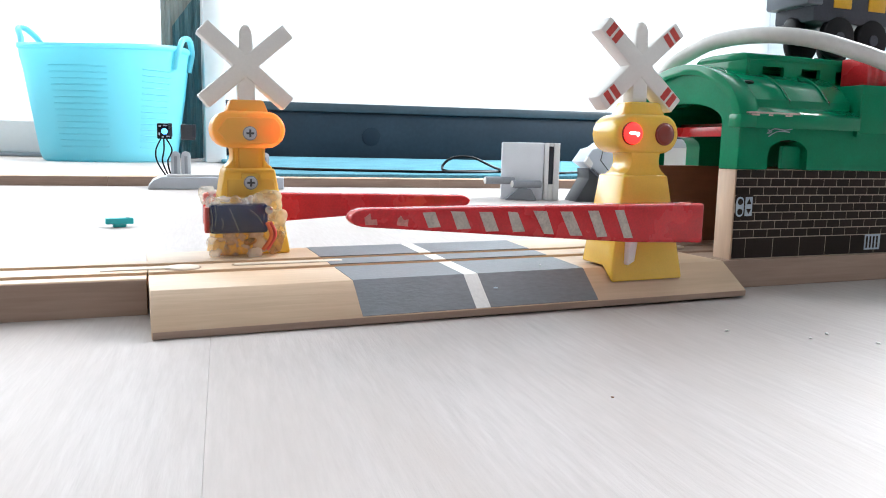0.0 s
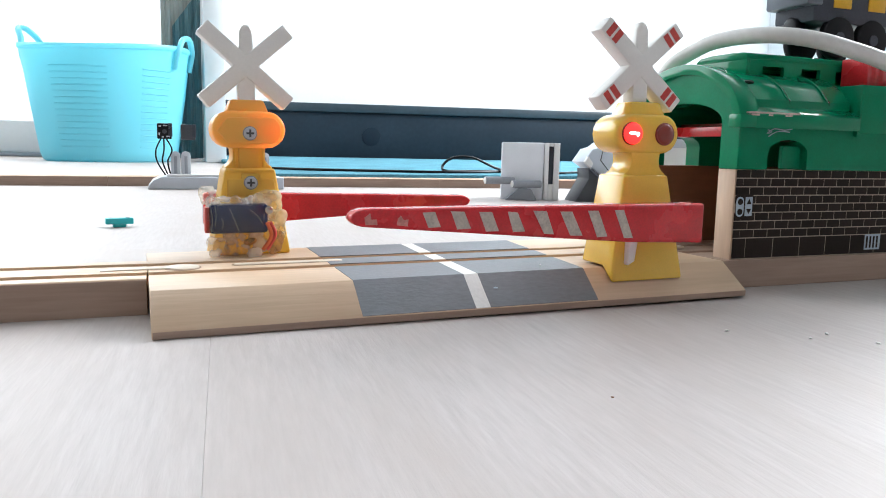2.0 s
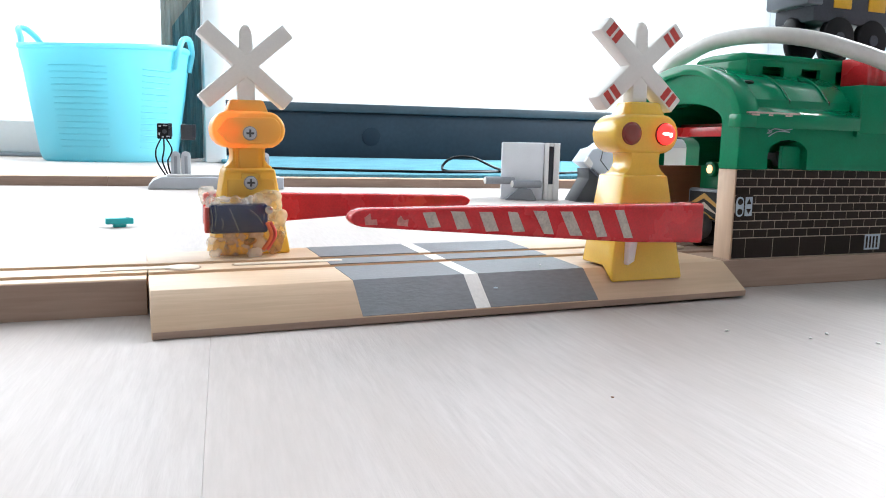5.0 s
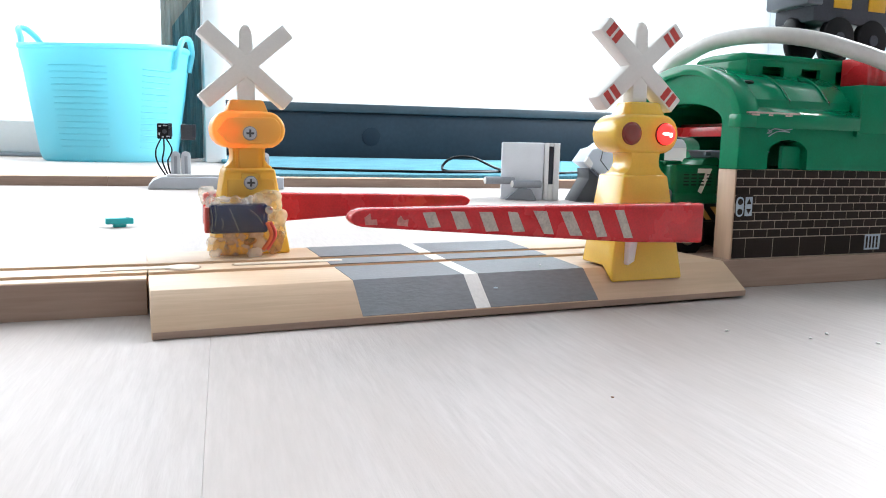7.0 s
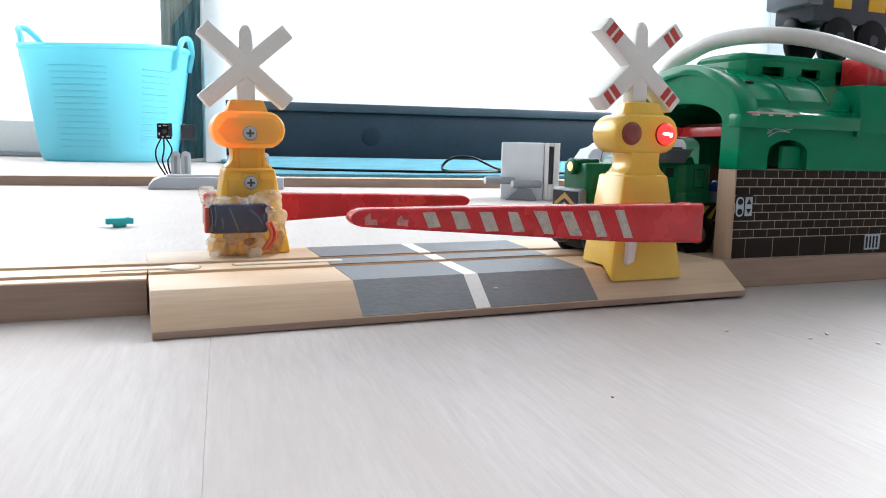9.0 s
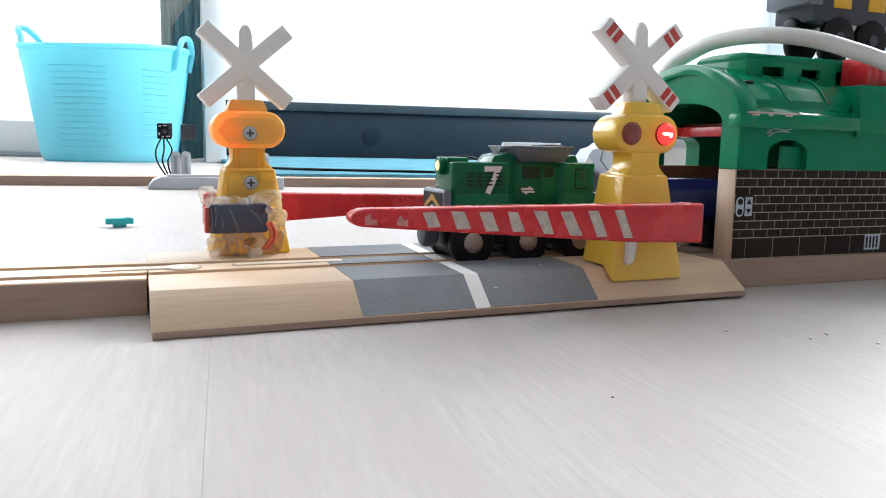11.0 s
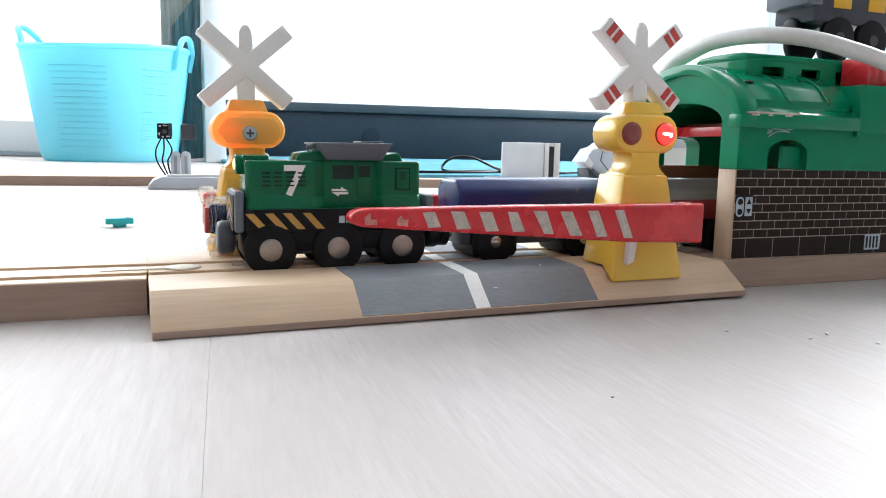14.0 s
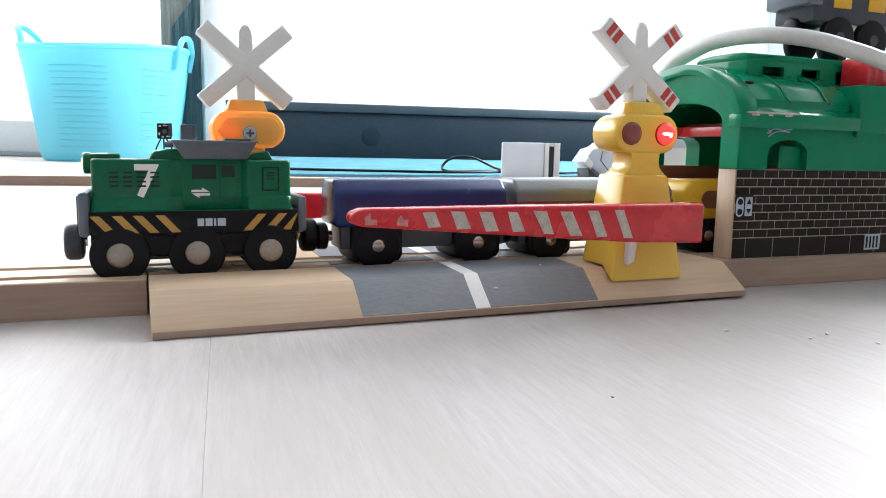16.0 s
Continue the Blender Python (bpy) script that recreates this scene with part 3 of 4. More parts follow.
def servo():
    m = MC @ pose(.040, .058, .012)
    t = empty("servo_motor", m, "small blue motor stuck on with clear tape and hot glue", "motor")
    part("case", block(-.0170, .0050, -.0215, -.0120, .0098, .0212, .0012), SERVO_BLUE, t)
    # crumpled clear tape wrapped over the case
    film = bmesh.new()
    wr = random.Random(8)
    nu, nv = 16, 9
    grid = []
    for i in range(nu + 1):
        u = i / nu
        for j in range(nv + 1):
            v = j / nv
            x = -.0205 + .0265 * u
            bulge = min(1.0, 5 * u, 5 * (1 - u) + .3)
            grid.append(film.verts.new((x + wr.uniform(-.0003, .0003), -.0165 - .0062 * bulge + wr.uniform(-.0006, .0002), .0085 + .0160 * v + wr.uniform(-.0003, .0003))))
    for i in range(nu):
        for j in range(nv):
            a = i * (nv + 1) + j
            film.faces.new((grid[a], grid[a + 1], grid[a + nv + 2], grid[a + nv + 1]))
    tape = part("clear_tape", film, CLEAR_TAPE, t, "crumpled clear adhesive tape")
    tape.visible_shadow = False
    part("case_tab", block(-.0186, -.0165, -.0200, -.0150, .0100, .0200, .0005), SIGN_RED, t)
    rng = random.Random(4)

    def lump(name, count, xr, yr, zr, size, mat, label):
        bm = bmesh.new()
        for i in range(count):
            ball((rng.uniform(*xr), rng.uniform(*yr), rng.uniform(*zr)), (rng.uniform(*size), rng.uniform(*size) * .45, rng.uniform(*size)), bm, 12, 8)
        melted(part(name, bm, mat, t, label))
    lump("glue_lump", 22, (.0020, .0095), (-.0150, -.0125), (.0165, .0245), (.0024, .0036), GLUE, "cloudy amber hot glue")
    lump("glue_lump", 16, (.0078, .0118), (-.0150, -.0125), (.0080, .0170), (.0018, .0030), GLUE, "cloudy amber hot glue")
    lump("glue_foot", 30, (-.0095, .0050), (-.0135, -.0126), (.0012, .0080), (.0026, .0036), CLEAR_GLUE, "cloudy amber hot glue")
    lump("glue_foot", 14, (-.0165, -.0110), (-.0135, -.0122), (.0012, .0060), (.0020, .0030), CLEAR_GLUE, "clear hot glue")
    lump("glue_puddle", 5, (-.0010, .0060), (-.0190, -.0170), (.0004, .0010), (.0020, .0034), CLEAR_GLUE, "clear hot glue")
    lump("burnt_glue", 5, (.0065, .0105), (-.0175, -.0160), (.0030, .0075), (.0022, .0032), GLUE_BROWN, "brown scorched glue")
    lump("burnt_glue", 3, (-.0030, .0015), (-.0170, -.0160), (.0050, .0085), (.0014, .0022), GLUE_BROWN, "brown scorched glue")
    lump("glue_film", 22, (-.0175, .0025), (-.0200, -.0170), (.0205, .0226), (.0018, .0028), CLEAR_GLUE, "clear hot glue")
    lump("glue_film", 14, (-.0190, -.0140), (-.0160, -.0130), (.0205, .0260), (.0018, .0028), CLEAR_GLUE, "clear hot glue")
    part("wire", tube([(.0045, -.0216, .0140), (.0062, -.0212, .0085), (.0030, -.0205, .0030)], .0008), ORANGE_WIRE, t)
    part("wire", tube([(.0058, -.0214, .0140), (.0078, -.0208, .0090), (.0046, -.0205, .0030)], .0007), SIGN_RED, t)
    # thin tubes stand in for highlights along the tape's wrinkles
    crease = [((-.0165, .0200), (-.0160, .0150), (-.0166, .0105)), ((-.0150, .0206), (-.0146, .0170), (-.0150, .0130)), ((-.0095, .0195), (-.0078, .0150), (-.0062, .0108)), ((-.0172, .0120), (-.0150, .0104), (-.0120, .0100)),
              ((-.0140, .0207), (-.0080, .0212), (-.0010, .0206)), ((-.0020, .0190), (.0010, .0165), (.0030, .0130)), ((-.0128, .0160), (-.0120, .0140), (-.0126, .0118))]
    for line in crease:
        part("tape_glint", tube([(x, -.0217, z) for x, z in line], .00016, sides=6, steps=5), SLATE, t, "thin grey glint line on the tape")
    part("screw", disc((.0052, -.0218, .0188), .0016, 'y', .0012, 16, .0003), CHROME, t, "small steel screw")
    return t


servo()

# ---- station ----
MB = pose(0.229, -0.0109, 0.0, 0, 0, 0.508)


def arch(cy, half, spring, rise, n=16):
    return [(cy + half * math.cos(math.pi * i / n), spring + rise * math.sin(math.pi * i / n)) for i in range(n + 1)]


def window_wall(x0, x1, y0, y1, z0, z1, wx0, wx1, wz):
    """A wall along x with one arched opening from its lower edge."""
    c, h = (wx0 + wx1) / 2, (wx1 - wx0) / 2
    hole = [(c + h * math.cos(math.pi * i / 10), wz - h * 0.55 + h * 0.55 * math.sin(math.pi * i / 10)) for i in range(11)]
    pts = [(x0, z0), (x0, z1), (x1, z1), (x1, z0), (wx1, z0)] + hole + [(wx0, z0)]
    return prism(pts, 'y', y0, y1)


def station():
    st = empty("toy_station", MB, "green plastic station tunnel on brick-printed wooden walls", "toy station")
    base = [(0, 0), (.0736, 0), (.0736, .012), (.0498, .012), (.0498, .009), (.0438, .009), (.0438, .012), (.0298, .012), (.0298, .009), (.0238, .009), (.0238, .012), (0, .012)]
    # whole board takes the shaded beech tone
    part("base_board", prism(base, 'x', -.004, .20, .0003, 1), BEECH_SHADED, st)
    near = part("side_wall", block(0, .20, .0013, .0117, .012, .0501, .0003), PALE_WOOD, st)
    part("side_wall", block(0, .20, .0622, .0726, .012, .0501, .0003), BROWN, st)
    part("joint_panel", block(.0007, .1995, .0010, .0013, .0123, .0499), MORTAR, near, "pale printed joints")
    # bricks of the printed panel
    bmesh_brick = finish("brick", block(.00018, .00732, .00088, .0011, .0002, .00341), BRICK)
    half_brick = finish("brick", block(.00018, .0036, .00088, .0011, .0002, .00341), BRICK)
    tile = finish("tile", block(.0002, .01488, .00088, .0011, .0003, .0087), BRICK)
    for row in range(8):
        z = .0212 + row * .00361
        x = .0002 + (.0 if row % 2 else .0037)
        if row % 2 == 0:
            ob = new("brick", half_brick)
            ob.parent, ob.location = near, (.0003, 0, z)
        while x < .19:
            if not (row in (3, 4) and x < .003):
                ob = new("brick", bmesh_brick)
                ob.parent, ob.location = near, (x, 0, z)
            x += .0075
    for i in range(13):
        if i == 0:
            part("tile", block(.0006, .0073, .00088, .0011, .0126, .0210), BRICK, near)
        else:
            ob = new("tile", tile)
            ob.parent, ob.location = near, (.0074 + (i - 1) * .01508, 0, .0123)
    back = part("sign_back", block(.0008, .0098, .00078, .0010, .0292, .0398), BRICK, near)
    ring = part("track_mark", prism(stadium(0, 0, .0022, .0020, 8), 'y', .00062, .00078), SIGN_PRINT, near, m=pose(.0029, 0, .0345, 0, 90, 0))
    for z in (.0366, .0324):
        part("mark_dot", disc((.0029, .00062, z), .0013, 'y', .0003), BRICK, near)
    part("arrow_plate", block(.0057, .0094, .00062, .00078, .0306, .0386), SIGN_PRINT, near)
    part("arrow", prism([(.0063, .0356), (.0088, .0356), (.00755, .0378)], 'y', .0005, .00064), BRICK, near)
    part("arrow", prism([(.0063, .0336), (.0088, .0336), (.00755, .0314)], 'y', .0005, .00064), BRICK, near)
    part("grille_plate", block(.0765, .086, .00062, .0009, .0142, .0212), SIGN_PRINT, near)
    for k in range(4):
        part("grille_bar", block(.0772 + k * .0021, .0782 + k * .0021, .0005, .00064, .0150, .0204), BRICK, near)
    # green upper part
    cy = .0368
    pts = [(0, .0501), (0, .070)] + arch(cy, .0368, .070, .0235)[::-1][1:-1] + [(.0736, .070), (.0736, .0501), (.0622, .0501), (.0622, .070)] + arch(cy, .0254, .0698, .0086)[1:-1] + [(.0114, .070), (.0114, .0501)]
    part("gable", prism(pts, 'x', -.0005, .0100, .0004, 1), GREEN, st)
    rim = arch(cy, .0385, .0695, .0262)[::-1] + arch(cy, .0340, .0695, .0215)
    part("gable_rim", prism(rim, 'x', -.0025, .0075, .0005, 2), GREEN, st)
    part("green_side", window_wall(.0100, .20, .0005, .0105, .0501, .0690, .0155, .0375, .0628), GREEN, st)
    part("green_side", window_wall(.0100, .20, .0631, .0731, .0501, .0690, .0108, .0320, .0650), GREEN, st)
    frame = [(.0268, .0505), (.0374, .0505), (.0374, .0590), (.0362, .0602), (.0268, .0602)]
    part("window_insert", prism(frame, 'y', .0040, .0060, .0003, 1), GREEN, st)
    outer = [(-.0030, .0672), (-.0030, .0726), (-.0020, .0737), (.0030, .0761), (.0030, .0794), (.0042, .0804), (.0072, .0842), (.0115, .0877), (.0160, .0900), (.0210, .0915), (cy, .0945)]
    outer = outer + [(2 * cy - y, z) for y, z in outer[-2::-1]]
    inner = [(2 * cy - .0070, .0685)] + [(2 * cy - y, z - .0030) for y, z in ((.0080, .078), (.0160, .0870), (.0260, .0905))] + [(y, z - .0030) for y, z in ((.0260, .0905), (.0160, .0870), (.0080, .078))] + [(.0070, .0685)]
    part("roof", prism(outer + inner, 'x', .0050, .0628, .0003, 2), GREEN, st)
    outer2 = [(y + (.0015 if y < cy else -.0015), z - .0025) for y, z in outer]
    part("roof_end", prism(outer2 + inner, 'x', .0628, .20), GREEN, st)
    part("eave", block(-.0034, .0052, -.0031, .0040, .0673, .0727, .0006), GREEN, st)
    for x in (.0262, .0486):
        line = outer[4:10]
        rib = [(y, z + .0009) for y, z in line] + [(y, z - .0012) for y, z in line[::-1]]
        part("roof_rib", prism(rib, 'x', x, x + .0009, .0002, 1), GREEN, st)
        # dark strip gives the groove's shade; no groove is cut
        part("groove_shade", prism([(y, z + .0001) for y, z in line] + [(y, z - .0012) for y, z in line[::-1]], 'x', x + .0012, x + .0019), WINDOW_GREEN, st)
    part("vent_hole", ball((.0118, .0105, .0868), (.0026, .0016, .0010)), WINDOW_GREEN, st, "small dark vent hole")
    # pale bars along the top and front of the eave
    part("pale_edge", block(.0010, .0285, -.0026, -.0012, .0731, .0738), STRIPE, st, "pale strip along the eave")
    for a, b in ((.002, .006), (.011, .013), (.020, .0235)):
        part("pale_edge", block(a, b, -.0033, -.0030, .0722, .0729), STRIPE, st, "pale strip along the eave")
    # clerestory with small openings
    side = bmesh.new()
    for y0 in (.0205, .0511):
        xs = [.0205, .0283, .0406, .0510, .0623, .0719, .0800, .20]
        for i in range(0, 7):
            if i % 2 == 0:
                block(xs[i], xs[i + 1], y0, y0 + .002, .0885, .0993, bm=side)
            else:
                block(xs[i], xs[i + 1], y0, y0 + .002, .0870, .0894, bm=side)
                block(xs[i], xs[i + 1], y0, y0 + .002, .0953, .0993, bm=side)
    part("clerestory_side", side, GREEN, st)
    part("clerestory_end", block(.0190, .0206, .0205, .0531, .0885, .0993, .0004), GREEN, st)
    crown = [(.0203, .0980), (.0203, .1002), (.0225, .1010), (.0300, .1014), (.0436, .1014), (.0511, .1006), (.0533, .0992), (.0533, .0980)]
    part("clerestory_top", prism(crown, 'x', .0188, .20, .0003, 2), GREEN, st)
    part("chimney_base", block(.0635, .105, -.0022, .0200, .0662, .0876, .0012), GREEN, st)
    flutes = []
    for i in range(13):
        flutes += [(.0735 + i * .0024, .0064 if i % 2 else .0050), (.0735 + (i + .8) * .0024, .0064 if i % 2 else .0050)]
    part("chimney", prism(flutes + [(.1055, .019), (.0735, .019)], 'z', .0874, .1005, .0002, 1), RED, st, "fluted red plastic chimney")
    for pts in ([(.0140, 0, .0652), (.0180, 0, .0672), (.0235, 0, .0668), (.0285, 0, .0676)], [(.0150, 0, .0640), (.0200, 0, .0662), (.0265, 0, .0660)], [(.0145, 0, .0668), (.0165, 0, .0660), (.0150, 0, .0652)]):
        part("scratch", tube([(x, .0004, z) for x, y, z in pts], .00022, sides=5, steps=4), SIGN_PRINT, st, "pale scratch")
    part("red_beam", block(.0115, .0190, .0100, .0640, .0640, .0685, .0004), RED, st, "red plastic beam under the roof")
    part("red_lining", block(.0190, .060, .0117, .0622, .0690, .0702, .0003), paint("deep_red_plastic", (0.25, 0.02, 0.02), 0.4), st)
    return st


station()
for k in range(3):
    straight_track(MB @ pose(.2005 + .2165 * k, .0168, 0), .2161, "beech toy track leading out of the station")


def wheels_on(thing, xs, r, y, width, hub_r, hub_mat, z):
    """Wheels on both sides, each with its hub; they turn about y."""
    made = []
    for x in xs:
        for side in (-1, 1):
            w = part("wheel", disc((0, 0, 0), r, 'y', width, 32, .0009), BLACK, thing, m=pose(x, side * y, z))
            part("hub", ball((0, side * width * 0.5, 0), (hub_r, .0012, hub_r)), hub_mat, w)
            made.append((w, x, side * y, z, r))
    return made


def locomotive():
    """Origin under the front axle on the floor level; it runs to -x."""
    e = empty("locomotive", pose(.4, .02, 0), "green toy diesel engine with grey roof and striped sill", "toy locomotive")
    part("chassis", block(-.0085, .0590, -.0118, .0118, .0180, .0275, .0012), BLACK, e)
    part("underframe", block(.0010, .0480, -.0088, .0088, .0166, .0260, .0006), CHARCOAL, e)
    sill = part("sill", block(-.0088, .0593, -.0130, .0130, .0254, .0336, .0008), BLACK, e)
    for side in (-1, 1):
        for x, d in ((-.0062, -1), (.0006, -1), (.0069, -1), (.0139, -1), (.0424, 1), (.0496, 1), (.0560, 1)):
            q = [(x - .0026 * d, .0263), (x + .0030 - .0026 * d, .0263), (x + .0030 + .0026 * d, .0321), (x + .0026 * d, .0321)]
            q = [(min(u, .0590), z) for u, z in q]
            part("sill_stripe", prism(q, 'y', min(side * .0130, side * .01315), max(side * .0130, side * .01315)), STRIPE_YELLOW, sill)
        for x0, x1 in ((.0247, .0268), (.0273, .0296), (.0301, .0308), (.0313, .0340)):
            part("maker_mark", block(x0, x1, min(side * .0130, side * .01315), max(side * .0130, side * .01315), .0282, .0308), SIGN_PRINT, sill, "pale maker's mark")
    # wheel boxes between the axles
    for x in (0, .0245, .0492):
        part("axle_box", prism([(x - .0088, .0265), (x + .0088, .0265), (x + .0088, .017), (x + .0066, .0135), (x - .0066, .0135), (x - .0088, .017)], 'y', -.0095, .0095, .0008, 2), BLACK, e)
    made = wheels_on(e, (0, .0245, .0492), .0094, .0112, .0042, .0041, HUB, .0190)
    part("front_block", block(-.0122, -.0086, -.0118, .0118, .0250, .0400, .0014), SLATE, e)
    part("rear_block", block(.0592, .0625, -.0118, .0118, .0250, .0382, .0014), SLATE, e)
    plate = part("front_plate", block(-.0125, -.0122, -.0100, .0100, .0255, .0385), BLACK, e)
    for k in range(3):
        for side in (-1, 1):
            q = [(0, .0270 + k * .0042), (0, .0295 + k * .0042), (side * .0085, .0235 + k * .0042 + .0012), (side * .0085, .0255 + k * .0030)]
            q = [(a, max(.0258, min(.0382, b))) for a, b in q]
            part("chevron", prism(q, 'x', -.0127, -.0125), STRIPE_YELLOW if k != 1 else STRIPE, plate)
    for x, n in ((-.0122, "front"), (.0632, "rear")):
        d = -1 if n == "front" else 1
        part("coupling_stem", disc((x, 0, .0230), .0022, 'x', .004, 16), CHROME, e)
        part("coupling_magnet", disc((x + d * .0020, 0, .0225), .0062, 'x', .0062, 28, .0018), CHARCOAL if d < 0 else BLACK, e)
    # hoods and cab, lower ledges
    part("ledge", block(-.0086, .0580, -.0126, .0126, .0322, .0338, .0006), ENGINE_GREEN, e)
    front = [(-.0080, -.0088), (-.0064, -.0105), (.0158, -.0105), (.0212, -.0074), (.0212, .0074), (.0158, .0105), (-.0064, .0105), (-.0080, .0088)]
    hood = part("front_hood", prism(front, 'z', .0370, .0507, .0009, 3), ENGINE_GREEN, e)
    part("hood_skirt", prism([(x - .0006 if x < 0 else x, y * 1.17) for x, y in front], 'z', .0330, .0384, .0007, 2, taper=lambda x, y: (x + .0005 if x < 0 else x - .0003, y / 1.17 * 1.004)), ENGINE_GREEN, e)
    part("hood_slope", prism([(.0094, .0498), (.0116, .0534), (.0162, .0541), (.0215, .0541), (.0215, .0498)], 'y', -.0074, .0074, .0008, 3), ENGINE_GREEN, e)
    part("hood_top", block(-.0084, .0010, -.0052, .0052, .0500, .0524, .0008), ENGINE_GREEN, e)
    part("lamp_ring", disc((-.0090, 0, .0490), .0036, 'x', .0030, 24, .0006), ENGINE_GREEN, e)
    part("headlamp", ball((-.0104, 0, .0490), (.0008, .0020, .0020)), glow("lit_headlamp", (1.0, 0.55, 0.25), 1.6), e, "warm lit headlamp")
    cab = part("cab", block(.0200, .0412, -.0078, .0078, .0335, .0515, .0006), ENGINE_GREEN, e)
    rear = [(.0398, -.0074), (.0422, -.0108), (.0558, -.0108), (.0572, -.0094), (.0572, .0094), (.0558, .0108), (.0422, .0108), (.0398, .0074)]
    part("rear_hood", prism(rear, 'z', .0370, .0507, .0009, 3), ENGINE_GREEN, e)
    part("hood_skirt", prism([(x + .0005 if x > .05 else x, y * 1.14) for x, y in rear], 'z', .0330, .0384, .0007, 2, taper=lambda x, y: (x - .0005 if x > .05 else x + .0002, y / 1.14 * 1.004)), ENGINE_GREEN, e)
    part("rear_bump", prism([(.0420, .0500), (.0446, .0530), (.0500, .0540), (.0520, .0500)], 'y', -.0058, .0058, .0008, 2), ENGINE_GREEN, e)
    part("roof", prism([(.0209, -.0104), (.0419, -.0104), (.0419, .0104), (.0209, .0104)], 'z', .0509, .0570, .0004, 2,
                       taper=lambda x, y: ((x - .0314) * 1.34 + .0314, y * 1.10)), ROOF_GREY, e)
    # rim in a lighter grey than the roof, for the highlight on its edge
    part("highlit_roof_rim", prism([(.0171, -.0117), (.0457, -.0117), (.0457, .0117), (.0171, .0117)], 'z', .0566, .0573, .0003, 2), SLATE, e)
    part("horn", disc((.0166, -.0030, .0556), .0010, 'x', .0030, 14, .0002), SLATE, e, "small grey horn")
    part("roof_grille", block(.0350, .0440, -.0060, .0060, .0571, .0580, .0004), CHARCOAL, e)
    for side in (-1, 1):
        y0, y1 = (-.0081, -.0077) if side < 0 else (.0077, .0081)
        part("cab_window", block(.0236, .0316, y0, y1, .0440, .0490), WINDOW_GREEN, cab)
        door = part("cab_door", block(.0328, .0384, y0 - .0001, y1 + .0001, .0372, .0495, .0003), ENGINE_GREEN, cab)
        part("cab_window", block(.0334, .0378, y0 - .0003, y1 + .0003, .0446, .0488), WINDOW_GREEN, door)
        for k in range(4):
            for xx in (-.0010, .0032, .0074, .0116):
                y = -.01102 if side < 0 else .01082
                part("louvre", block(xx - .0014, xx + .0014, y, y + .0002, .0415 + k * .0015, .0421 + k * .0015), WINDOW_GREEN, hood)
        w0, w1 = (-.01095, -.0106) if side < 0 else (.0106, .01095)
        part("hatch_seam", block(.0468, .0528, w0, w1, .0398, .0484, .0001, seg=1), WINDOW_GREEN, e)
        panel = part("hatch", block(.0473, .0523, w0 - .0003, w1 + .0003, .0404, .0479, .0002), ENGINE_GREEN, e)
        for k in range(3):
            part("hatch_slot", block(.0484, .0510, w0 - .0005, w1 + .0005, .0440 + k * .0011, .0444 + k * .0011), BLACK, panel)
        fig = lettering("7", .0150)
        turn = (Matrix.Identity(4) if side < 0 else Matrix.Rotation(radians(180), 4, 'Z')) @ Matrix.Diagonal((1.04, 1, 1, 1))
        part("number", shifted(fig, .0088, side * .01075, .0430, turn), SIGN_WHITE, e, "white figure seven")
        y0, y1 = (-.0082, -.00775) if side < 0 else (.00775, .0082)
        part("arrow_mark", prism([(.0233, .0395), (.0233, .0403), (.0268, .0403), (.0268, .0411), (.0294, .0395)], 'y', y0, y1), SIGN_WHITE, cab)
        part("arrow_mark", prism([(.0294, .0391), (.0294, .0383), (.0259, .0383), (.0259, .0375), (.0233, .0391)], 'y', y0, y1), SIGN_WHITE, cab)
    return e, made


def wagon(name, label, kind_of):
    """Origin under its front wheel hub on the floor level."""
    w = empty(name, pose(.5, .02, 0), label, "toy wagon", "wagons of the train")
    h = .0123
    top = {"blue": BLUE, "grey": SILVER, "yellow": WAGON_YELLOW}[kind_of]
    low = {"blue": BLUE, "grey": RED, "yellow": WAGON_YELLOW}[kind_of]
    part("frame", block(-.0135, .0545, -.0080, .0080, .0175, .0265, .0006), CHARCOAL if kind_of != "blue" else DARK_GREY, w)
    for x in (0, .0415):
        part("wheel_box", prism([(x - .0100, .0262), (x + .0100, .0262), (x + .0100, .0150), (x + .0085, .0128), (x - .0085, .0128), (x - .0100, .0150)], 'y', -.0108, .0108, .0008, 2), BLACK, w)
    made = wheels_on(w, (0, .0415), .0090, .0098, .0036, .0026, CHROME, .0190)
    if kind_of == "yellow":
        body = prism([(-.0150, .0262), (-.0150, .0400), (-.0115, .0440), (.0520, .0440), (.0555, .0400), (.0555, .0262)], 'y', -h, h, .0022, 4)
        part("body", body, WAGON_YELLOW, w)
        for side in (-1, 1):
            for x in (-.0030, .0130, .0290):
                y0, y1 = (-h - .0002, -h + .0001) if side < 0 else (h - .0001, h + .0002)
                part("window", prism(stadium(x + .004, .0355, .0030, .0040, 6), 'y', y0, y1), BROWN, w)
    else:
        shape = [(-h, .0262), (h, .0262), (h, .0394), (h - .0050, .0440), (-h + .0050, .0440), (-h, .0394)]
        bm = prism(shape, 'x', -.0165, .0535 if kind_of == "blue" else .0605, .0016, 3)
        part("body", bm, top, w)
        if kind_of == "grey":
            part("red_side", block(-.0168, .0608, -h - .0003, h + .0003, .0262, .0352, .0006), DULL_RED, w, "dull red lower band")
    for x, d in ((-.0172, -1), (.0562, 1)):
        part("coupling_magnet", disc((x + d * .0020, 0, .0220), .0052, 'x', .0040, 24, .0010), BLACK, w)
        part("coupling_stem", disc((x, 0, .0220), .0020, 'x', .004, 16), CHROME, w)
    return w, made


ENGINE, ENGINE_WHEELS = locomotive()
